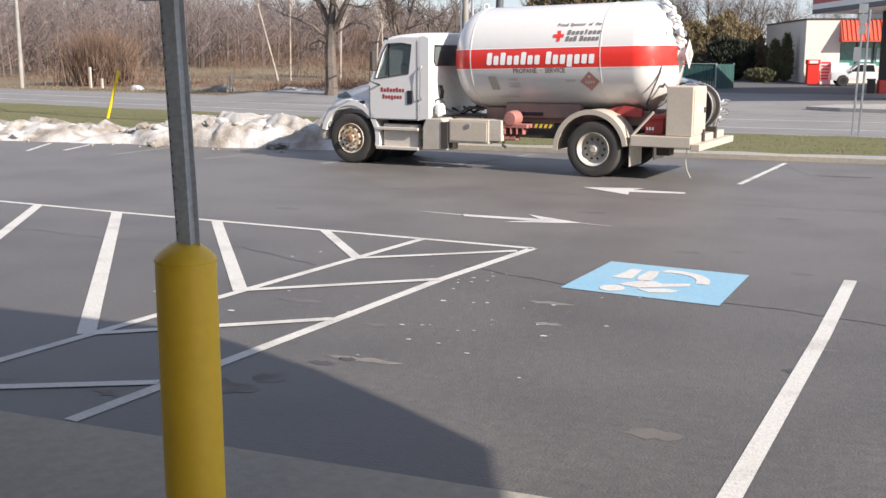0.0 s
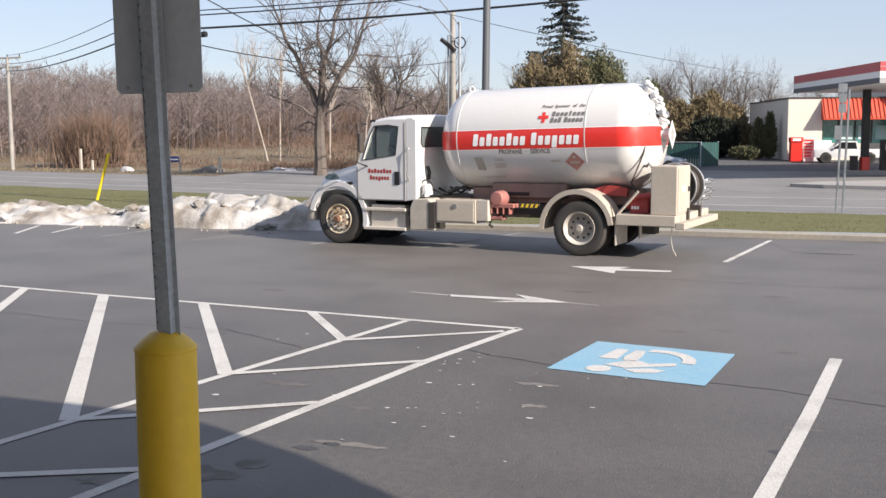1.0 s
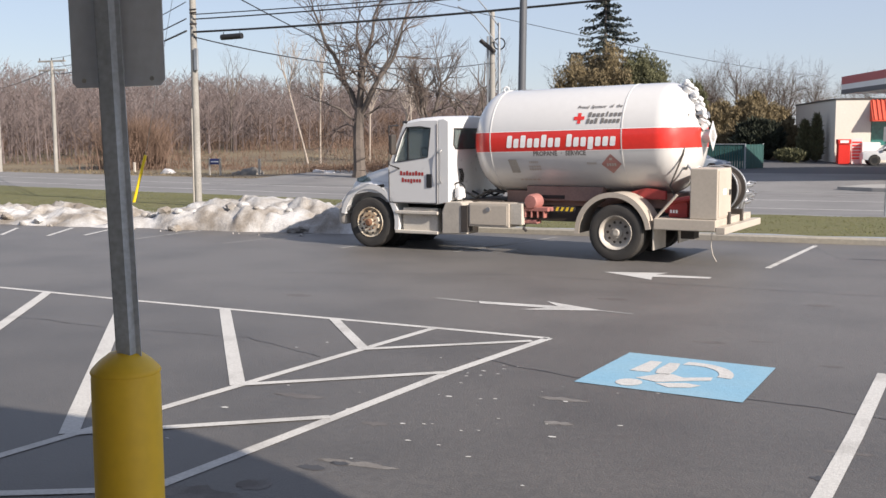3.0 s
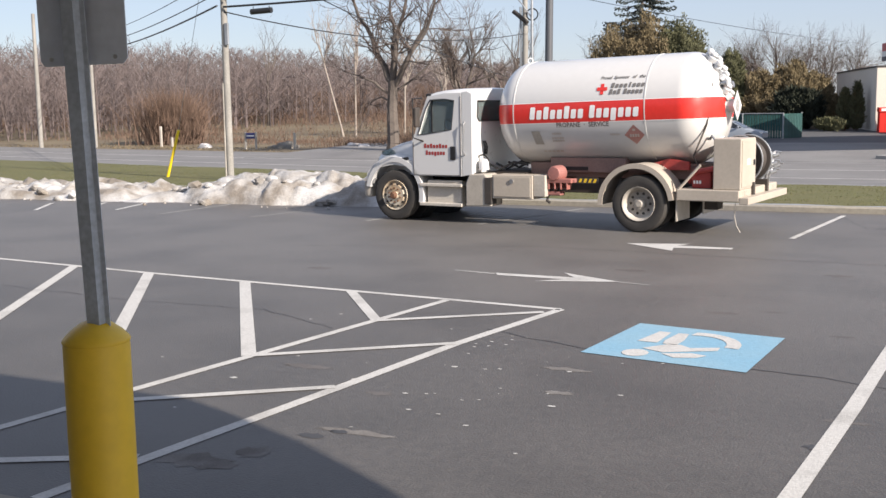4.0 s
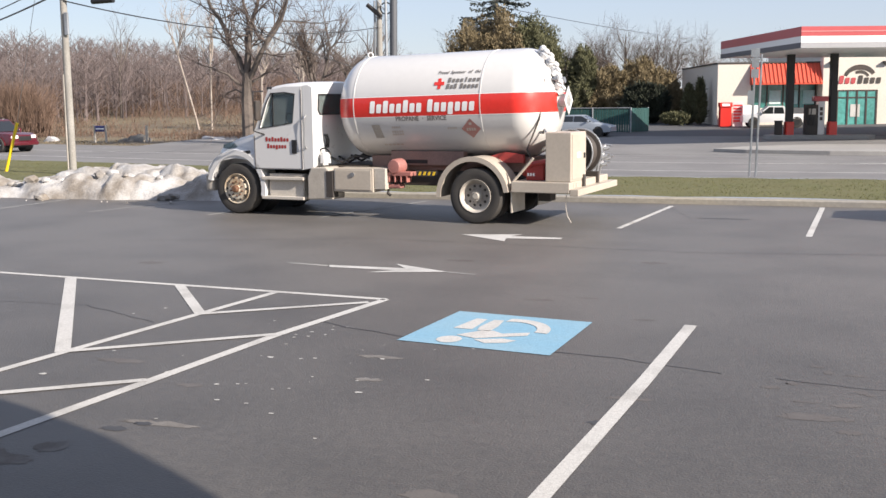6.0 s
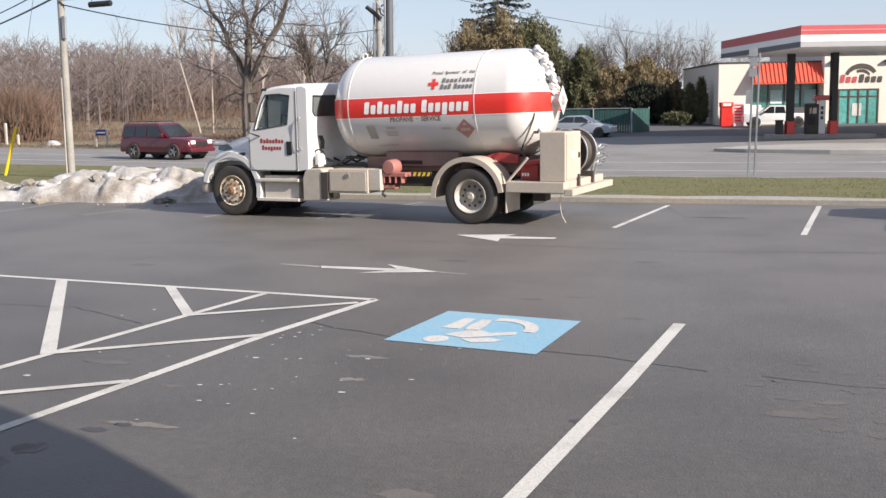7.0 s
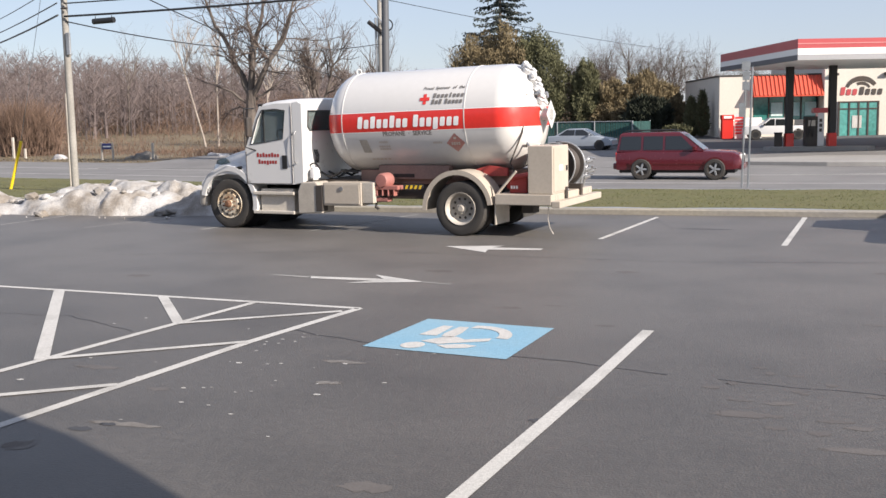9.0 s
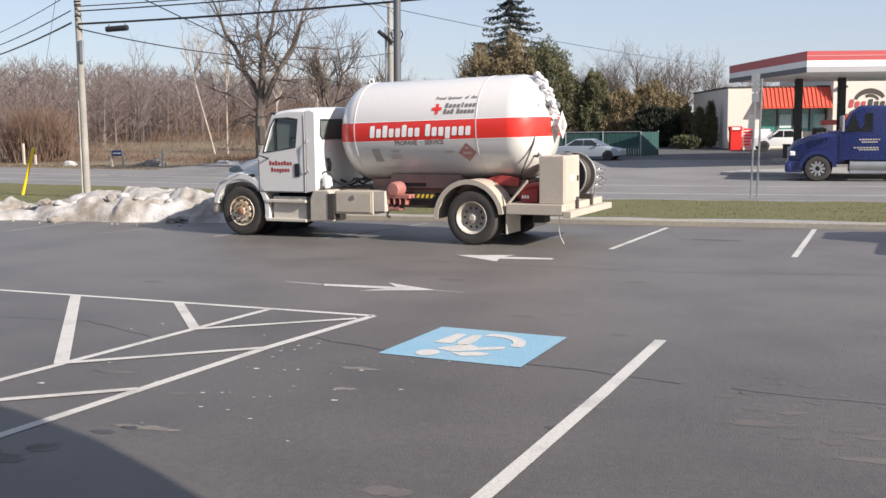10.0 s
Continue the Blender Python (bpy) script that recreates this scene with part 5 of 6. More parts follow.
part("rail", rod((0, -0.05, 1.47), (9.3, -0.05, 1.47), 0.025, seg=6), GALV, fc)
fc2 = thing("fence", "dark green slatted fence return beside the hedge", "fence", pose(-4.65, 65.95, rise(66), 0, 0, 62))
for k in range(12):
    part("slat", box(k * 0.15, k * 0.15 + 0.12, -0.02, 0.02, 0.03, 1.45), FENCE, fc2)
for x in (0.0, 1.8):
    part("post", rod((x, 0.05, 0), (x, 0.05, 1.5), 0.04, seg=8), GALV, fc2)


# ---- vehicles ----
def car_wheel(parent, x, y, r, w, side, rim_mat, spokes=5):
    o = new("wheel")
    o.parent = parent
    o.matrix_basis = Matrix.Translation((x, y, r)) @ Matrix.Rotation(radians(-90 * side), 4, "X")
    part("tyre", lathe([(r * 0.62, -w), (r * 0.93, -w), (r, -w * 0.85), (r, -w * 0.15), (r * 0.93, 0), (r * 0.68, 0.005), (r * 0.64, -0.02)], 32), RUBBER, o, smooth=40)
    rim = part("rim", lathe([(r * 0.64, -w * 0.9), (r * 0.66, -0.01), (r * 0.60, -0.005), (r * 0.57, -0.05), (r * 0.2, -0.06), (0, -0.05)], 28), CHASSIS, o, smooth=40)
    for k in range(spokes):
        part("spoke", box(0.0, r * 0.6, -r * 0.09, r * 0.09, -0.05, -0.012, 0.008, m=Matrix.Rotation(2 * math.pi * k / spokes, 4, "Z")), rim_mat, rim)
    return o


def body_loft(stations):
    """stations: x, half width, sill z, shoulder z."""
    return loft([[(x, -w, z0), (x, -w * 1.02, (z0 + z1) / 2), (x, -w * 0.95, z1 - 0.05), (x, -w * 0.85, z1), (x, w * 0.85, z1), (x, w * 0.95, z1 - 0.05), (x, w * 1.02, (z0 + z1) / 2), (x, w, z0)] for x, w, z0, z1 in stations])


def cabin(base, top, z0, z1, w0, w1):
    """A glasshouse: base (x rear, x front) at z0, top at z1."""
    return loft([[(base[0], -w0, z0), (base[0], w0, z0), (base[1], w0, z0), (base[1], -w0, z0)], [(top[0], -w1, z1), (top[0], w1, z1), (top[1], w1, z1), (top[1], -w1, z1)]])


CARGLASS = material("tinted_car_glass", (0.015, 0.018, 0.02), 0.06, vary=0.05, coat=0.5)


def suv():
    RED = material("dark_red_paint", (0.088, 0.007, 0.013), 0.25, vary=0.05, coat=0.6)
    T = thing("sport_utility_car", "boxy dark red estate car driving along the road", "car")
    part("body", body_loft([(-1.0, 0.84, 0.45, 0.98), (-0.98, 0.90, 0.36, 1.06), (-0.2, 0.93, 0.36, 1.10), (1.6, 0.93, 0.36, 1.10), (2.45, 0.92, 0.36, 1.08), (3.45, 0.90, 0.38, 1.02), (3.68, 0.86, 0.42, 0.92), (3.76, 0.80, 0.46, 0.72)]), RED, T, "glossy dark red body", smooth=30)
    gh = part("roof", loft([[(-0.98, -0.86, 1.06), (-0.98, 0.86, 1.06), (2.35, 0.86, 1.08), (2.35, -0.86, 1.08)], [(-0.86, -0.74, 1.70), (-0.86, 0.74, 1.70), (1.55, 0.74, 1.72), (1.55, -0.74, 1.72)], [(-0.75, -0.68, 1.765), (-0.75, 0.68, 1.765), (1.4, 0.68, 1.775), (1.4, -0.68, 1.775)]]), RED, T, smooth=30)
    for s in (1, -1):
        for x0, x1, x2, x3 in ((-0.85, -0.02, -0.02, -0.78), (0.08, 0.82, 0.82, 0.08), (0.92, 2.02, 1.5, 0.92)):
            a, b = 0.872, 0.768
            bm = bmesh.new()
            bm.faces.new([bm.verts.new(p) for p in ((x0, a * s, 1.12), (x1, a * s, 1.12), (x2, b * s, 1.63), (x3, b * s, 1.63))])
            part("side_window", bm, CARGLASS, gh)
        for xw in (0.0, 2.78):
            part("wheel_arch", arch(xw, 0.37, 0.40, 0.47, 0, 180, 0.90 * s, 0.965 * s, 14), RED, T, smooth=40)
            # solid black disc painted for the shade inside the wheel arch
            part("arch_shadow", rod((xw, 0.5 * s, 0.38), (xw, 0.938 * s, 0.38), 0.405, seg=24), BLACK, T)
            car_wheel(T, xw, 0.95 * s, 0.365, 0.24, s, GALV)
        part("headlight", box(3.60, 3.77, 0.58 * s - 0.14, 0.58 * s + 0.16, 0.74, 0.92, 0.03), CANWHITE, T)
        part("tail_light", box(-1.02, -0.96, 0.80 * s - 0.06, 0.80 * s + 0.06, 0.7, 1.02, 0.01), REDBAND, T)
        part("roof_rail", tube([(-0.7, 0.60 * s, 1.77), (-0.6, 0.60 * s, 1.84), (1.2, 0.60 * s, 1.85), (1.3, 0.60 * s, 1.78)], 0.02), BLACK, gh)
        part("door_mirror", box(1.95, 2.1, 0.98 * s - 0.09, 0.98 * s + 0.09, 1.10, 1.27, 0.03), RED, T)
        part("side_moulding", box(-0.5, 2.3, 0.945 * s - 0.01, 0.945 * s + 0.015, 0.56, 0.64, 0.008), RED, T)
    bm = bmesh.new()
    bm.faces.new([bm.verts.new(p) for p in ((2.34, -0.78, 1.11), (2.34, 0.78, 1.11), (1.60, 0.68, 1.68), (1.60, -0.68, 1.68))])
    for v in bm.verts:
        v.co.x += 0.02
    part("windscreen", bm, CARGLASS, gh)
    part("grille", box(3.72, 3.79, -0.4, 0.4, 0.62, 0.86, 0.02), BLACK, T)
    part("bumper", box(3.6, 3.86, -0.86, 0.86, 0.36, 0.58, 0.06), RED, T, smooth=40)
    part("rear_bumper", box(-1.12, -0.95, -0.86, 0.86, 0.38, 0.62, 0.05), RED, T, smooth=40)
    part("underside", box(-0.9, 3.5, -0.7, 0.7, 0.24, 0.40), BLACK, T)
    return T


def semi_truck():
    """Origin under the front axle; drives towards +x of its own."""
    NAVY = material("navy_paint", (0.012, 0.022, 0.11), 0.28, vary=0.05, coat=0.6)
    T = thing("lorry", "navy blue highway tractor unit driving along the far lane", "lorry")
    W = 1.05
    hood = loft([[(x, -w, z0), (x, -w, z1 - 0.2), (x, -w * 0.8, z1), (x, w * 0.8, z1), (x, w, z1 - 0.2), (x, w, z0)] for x, w, z0, z1 in ((-1.0, W, 0.75, 2.05), (-0.4, W, 0.75, 1.95), (0.4, 0.98, 0.7, 1.78), (0.95, 0.9, 0.65, 1.55), (1.12, 0.8, 0.6, 1.3))])
    part("bonnet", hood, NAVY, T, "sloping navy bonnet", smooth=35)
    cab = part("cab", loft([[(x, -w, z0), (x, -w, z1 - 0.1), (x, -w * 0.9, z1), (x, w * 0.9, z1), (x, w, z1 - 0.1), (x, w, z0)] for x, w, z0, z1 in ((-2.7, 1.15, 0.85, 2.95), (-1.55, 1.15, 0.85, 2.98), (-1.2, 1.12, 0.85, 2.75), (-0.8, 1.08, 0.85, 1.98))]), NAVY, T, "navy cab", smooth=35)
    for s in (1, -1):
        bm = bmesh.new()
        bm.faces.new([bm.verts.new(p) for p in ((-2.0, 1.165 * s, 1.95), (-1.0, 1.135 * s, 1.95), (-1.28, 1.13 * s, 2.65), (-2.0, 1.165 * s, 2.68))])
        part("side_window", bm, CARGLASS, cab)
        part("bumper_side", box(0.55, 1.2, 0.95 * s - 0.12, 0.95 * s + 0.12, 0.35, 0.8, 0.05), NAVY, T)
        part("wing", arch(0.0, 0.5, 0.58, 0.72, 5, 175, 0.75 * s, 1.16 * s, 16), NAVY, T, smooth=40)
        # black drum in place of the shadow behind the front wheel
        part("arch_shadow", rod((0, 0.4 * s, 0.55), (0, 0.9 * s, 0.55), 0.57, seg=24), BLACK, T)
        car_wheel(T, 0.0, 1.14 * s, 0.50, 0.28, s, STEEL, 10)
        for xx in (-4.4, -5.7):
            car_wheel(T, xx, 1.14 * s, 0.50, 0.5, s, STEEL, 10)
        part("fuel_tank", rod((-3.4, 0.85 * s, 0.62), (-1.2, 0.85 * s, 0.62), 0.30, seg=24), STEEL, T, "bright steel fuel tank", smooth=40)
        part("step", box(-2.6, -1.2, 1.05 * s - 0.1, 1.05 * s + 0.1, 0.30, 0.42, 0.02), GALV, T)
        part("exhaust_stack", rod((-2.9, 0.95 * s, 0.9), (-2.9, 0.95 * s, 3.3), 0.08, seg=14), STEEL, T, smooth=40)
        part("mirror", box(-0.95, -0.85, 1.35 * s - 0.1, 1.35 * s + 0.1, 1.95, 2.6, 0.03), STEEL, T)
        part("headlight", box(0.85, 1.08, 0.72 * s - 0.16, 0.72 * s + 0.2, 1.0, 1.2, 0.04), CANWHITE, T)
    for k, (z, x0, x1) in enumerate(((1.62, -2.3, -1.5), (1.52, -2.2, -1.6), (1.30, -2.25, -1.3), (1.22, -2.25, -1.5))):
        part("door_lettering", lettering_row(["aaaaaaaa"], x1, x0, z, z + 0.07, lambda x, z: (x, 1.158, z)), GRIME, T)
    bm = bmesh.new()
    bm.faces.new([bm.verts.new(p) for p in ((-0.84, -0.98, 2.02), (-0.84, 0.98, 2.02), (-1.16, 0.98, 2.68), (-1.16, -0.98, 2.68))])
    for v in bm.verts:
        v.co.x += 0.03
    part("windscreen", bm, CARGLASS, cab)
    part("grille", box(1.02, 1.17, -0.5, 0.5, 0.75, 1.35, 0.04), STEEL, T)
    part("bumper", box(1.0, 1.25, -1.1, 1.1, 0.35, 0.75, 0.07), NAVY, T, smooth=40)
    for s in (-0.4, 0.4):
        part("chassis_rail", box(-6.3, 0.5, s - 0.05, s + 0.05, 0.65, 0.9, 0.01), CHASSIS, T)
    part("fifth_wheel", box(-5.5, -4.5, -0.45, 0.45, 0.95, 1.1, 0.03), CHASSIS, T)
    part("air_lines", tube([(-2.75, 0.3, 1.9), (-3.2, 0.3, 1.5), (-3.6, 0.2, 1.3), (-4.2, 0.1, 1.15)], 0.03), BLACK, T)
    part("rear_panel", box(-2.78, -2.7, -1.0, 1.0, 0.95, 2.8, 0.03), NAVY, T)
    return T


def sedan(at):
    SILVER = material("silver_paint", (0.27, 0.30, 0.34), 0.35, metal=0.0, vary=0.04, coat=0.5)
    T = thing("saloon_car", "silver blue saloon car parked before the green fence", "car", at)
    part("body", body_loft([(-2.28, 0.70, 0.4, 0.78), (-2.2, 0.82, 0.3, 0.92), (-1.4, 0.88, 0.26, 0.98), (0.9, 0.88, 0.26, 0.95), (1.9, 0.84, 0.28, 0.80), (2.25, 0.72, 0.32, 0.64)]), SILVER, T, smooth=35)
    gh = part("roof", loft([[(-1.75, -0.78, 0.93), (-1.75, 0.78, 0.93), (1.1, 0.78, 0.92), (1.1, -0.78, 0.92)], [(-0.95, -0.62, 1.38), (-0.95, 0.62, 1.38), (0.25, 0.62, 1.39), (0.25, -0.62, 1.39)], [(-0.8, -0.5, 1.425), (-0.8, 0.5, 1.425), (0.1, 0.5, 1.43), (0.1, -0.5, 1.43)]]), SILVER, T, smooth=30)
    for s in (1, -1):
        for q in (((-1.45, 0.98), (-0.35, 0.98), (-0.35, 1.34), (-0.92, 1.34)), ((-0.28, 0.98), (0.92, 0.97), (0.22, 1.35), (-0.28, 1.35))):
            bm = bmesh.new()
            bm.faces.new([bm.verts.new((x, (0.79 if z < 1.1 else 0.655) * s, z)) for x, z in q])
            part("side_window", bm, CARGLASS, gh)
        for x in (-1.35, 1.4):
            # black disc colours in the arch's shadow, as the body has no opening
            part("arch_shadow", rod((x, 0.4 * s, 0.33), (x, 0.885 * s, 0.33), 0.35, seg=24), BLACK, T)
            car_wheel(T, x, 0.895 * s, 0.32, 0.2, s, GALV, 7)
        part("headlight", box(1.95, 2.22, 0.62 * s - 0.12, 0.62 * s + 0.12, 0.58, 0.72, 0.03), CANWHITE, T)
        part("door_mirror", box(0.65, 0.78, 0.92 * s - 0.08, 0.92 * s + 0.08, 0.96, 1.08, 0.03), SILVER, T)
    for q in (((1.06, 0.95), (0.27, 1.37)), ((-1.72, 0.96), (-0.98, 1.36))):
        bm = bmesh.new()
        e = 0.02 if q[0][0] > 0 else -0.02
        bm.faces.new([bm.verts.new(p) for p in ((q[0][0] + e, -0.7, q[0][1]), (q[0][0] + e, 0.7, q[0][1]), (q[1][0] + e, 0.57, q[1][1]), (q[1][0] + e, -0.57, q[1][1]))])
        part("windscreen", bm, CARGLASS, gh)
    return T


def pickup(at):
    T = thing("pickup_truck", "white pickup truck parked before the station shop", "pickup truck", at)
    part("body", body_loft([(-2.6, 0.9, 0.5, 1.05), (-2.5, 0.94, 0.42, 1.1), (1.0, 0.95, 0.42, 1.1), (2.2, 0.93, 0.42, 1.08), (2.55, 0.86, 0.45, 0.95)]), WHITE, T, smooth=35)
    gh = part("cab", loft([[(-0.8, -0.85, 1.08), (-0.8, 0.85, 1.08), (1.35, 0.85, 1.08), (1.35, -0.85, 1.08)], [(-0.65, -0.72, 1.72), (-0.65, 0.72, 1.72), (0.55, 0.72, 1.73), (0.55, -0.72, 1.73)]]), WHITE, T, smooth=30)
    part("bed_opening", box(-2.45, -0.9, -0.8, 0.8, 1.09, 1.115), CHASSIS, T)
    for s in (1, -1):
        for q in (((-0.65, 1.12), (0.15, 1.12), (0.12, 1.62), (-0.55, 1.62)), ((0.22, 1.12), (1.15, 1.12), (0.52, 1.64), (0.2, 1.64))):
            bm = bmesh.new()
            bm.faces.new([bm.verts.new((x, (0.86 if z < 1.3 else 0.755) * s, z)) for x, z in q])
            part("side_window", bm, CARGLASS, gh)
        for x in (-1.6, 1.7):
            # arch shade drawn as a black disc on the closed body
            part("arch_shadow", rod((x, 0.4 * s, 0.42), (x, 0.96 * s, 0.42), 0.44, seg=24), BLACK, T)
            car_wheel(T, x, 0.97 * s, 0.40, 0.25, s, GALV, 6)
        part("door_mirror", box(0.95, 1.1, 1.0 * s - 0.09, 1.0 * s + 0.09, 1.1, 1.3, 0.03), BLACK, T)
    return T


SUV, LORRY = suv(), semi_truck()
for piece in SUV.children:
    if piece.name.startswith("wheel") and not piece.name.startswith("wheel_arch"):
        at = piece.matrix_basis.translation
        piece.matrix_basis = Matrix.Translation((at.x * 0.92, at.y * 0.98, at.z)) @ piece.matrix_basis.to_3x3().to_4x4()
    else:
        piece.matrix_basis = Matrix.Diagonal((0.92, 0.92, 0.94, 1)) @ piece.matrix_basis
sedan(pose(-6.95, 62.0, rise(62) + 0.005, 0, 0, -6) @ Matrix.Scale(0.85, 4))
pickup(pose(3.5, 71.6, rise(71.6) + 0.005, 0, 0, 190) @ Matrix.Scale(0.78, 4))
# out-of-view copy, added only for the shadow it throws on the stalls
copy = copy_thing(bpy.data.objects["pickup_truck"], pose(8.9, 21.9, 0.0, 0, 0, 84) @ Matrix.Scale(1.28, 4))
tagged(copy, "unseen white pickup truck added at the right to cast a shadow")


# ---- trees and woods ----
BARK = material("grey_bark", (0.135, 0.112, 0.096), 0.9, vary=0.25, scale=4.0, bump=0.5)
TWIG = material("bare_twigs", (0.125, 0.098, 0.084), 0.95, vary=0.2, scale=1.0, per_piece=0.25, island=True)
WOOD = material("far_bare_wood", (0.155, 0.124, 0.118), 0.95, vary=0.12, scale=0.3, per_piece=0.12, island=True)
BIRCH = material("birch_bark", (0.36, 0.31, 0.265), 0.85, vary=0.2, scale=3.0)
BRUSH = material("brown_brush", (0.165, 0.108, 0.078), 0.95, vary=0.2, scale=0.8, per_piece=0.3, island=True)
STRAW = material("pale_straw", (0.185, 0.145, 0.088), 0.95, vary=0.2, scale=0.8, per_piece=0.3, island=True)
SPRUCE = material("spruce_needles", (0.046, 0.057, 0.050), 0.8, vary=0.25, scale=1.5, per_piece=0.4, island=True)
CEDAR = material("cedar_green", (0.115, 0.115, 0.058), 0.9, vary=0.25, scale=0.8, per_piece=0.25, island=True)
CEDARB = material("cedar_bronze", (0.205, 0.160, 0.088), 0.9, vary=0.25, scale=0.8, per_piece=0.22, island=True)
LEAFLITTER = material("hedge_dark", (0.030, 0.036, 0.022), 0.9, vary=0.25, scale=2.0, per_piece=0.4, island=True)


def from_segments(segs, sides=4):
    """Tapered limbs as prisms. segs: (p0, p1, r0, r1)."""
    verts, faces = [], []
    for p0, p1, r0, r1 in segs:
        d = p1 - p0
        if d.length < 1e-5:
            continue
        q = d.to_track_quat("Z", "Y")
        n = len(verts)
        for p, r in ((p0, r0), (p1, r1)):
            for k in range(sides):
                a = 2 * math.pi * k / sides
                verts.append(p + q @ Vector((r * math.cos(a), r * math.sin(a), 0)))
        for k in range(sides):
            j = (k + 1) % sides
            faces.append((n + k, n + j, n + sides + j, n + sides + k))
    return verts, faces


def raw(name, data, mat, parent=None, label=""):
    me = bpy.data.meshes.new(name)
    me.from_pydata([tuple(v) for v in data[0]], [], data[1])
    me.materials.append(mat)
    ob = new(name, me)
    if parent:
        ob.parent = parent
    if label:
        tagged(ob, label=label)
    return ob


def grow(rng, p, d, length, r, depth, out, spread=0.6, lift=0.12, steps=3, kids=3, thin=0.62):
    """One limb in bent steps, with side limbs; out gathers (segment, depth)."""
    for s in range(steps):
        j = Vector((rng.gauss(0, 1), rng.gauss(0, 1), rng.gauss(0, 1))) * 0.16
        d = (d + j + Vector((0, 0, lift))).normalized()
        q = p + d * length / steps
        r1 = r * (1 - 0.38 / steps * (s + 1) / steps * 1.6)
        out.append(((p, q, r, r1), depth))
        p, r = q, r1
        if depth > 0 and (s > 0 or depth < 4):
            for k in range(kids if s == steps - 1 else max(1, kids - 1)):
                side = Vector((rng.gauss(0, 1), rng.gauss(0, 1), rng.gauss(0, 0.6)))
                e = (d + side.normalized() * spread * rng.uniform(0.7, 1.4)).normalized()
                grow(rng, p, e, length * thin * rng.uniform(0.75, 1.2), max(0.009, r * 0.62), depth - 1, out, spread, lift, steps, kids, thin)


def bare_tree(x, y, z, limbs, trunk_h, trunk_r, label, seed, depth=3, twig_r=1.0, mat=BARK, lean=(0, 0), kids=3, spread=0.6, lift=0.12, steps=3):
    rng = random.Random(seed)
    T = thing("bare_tree", label, "tree", pose(x, y, z))
    out = []
    top = Vector((lean[0], lean[1], trunk_h))
    out.append(((Vector((0, 0, -0.2)), top * 0.12, trunk_r * 1.45, trunk_r * 1.1), 9))
    out.append(((top * 0.12, top * 0.6, trunk_r * 1.1, trunk_r), 9))
    out.append(((top * 0.6, top * 1.05, trunk_r, trunk_r * 0.85), 9))
    for dx, dy, dz, ln, r in limbs:
        grow(rng, top * rng.uniform(0.72, 1.0), Vector((dx, dy, dz)).normalized(), ln, r, depth, out, spread, lift, steps, kids)
    small = [s for s, d in out if d < depth - 1]
    raw("trunk", from_segments([s for s, d in out if d >= depth - 1], 8), mat, T, "grey trunk and main limbs")
    tw = raw("twig_crown", from_segments([(a, b, r0 * twig_r, r1 * twig_r) for a, b, r0, r1 in small], 3), TWIG if mat is BARK else mat, T)
    tagged(tw, kind="stuff")
    return T


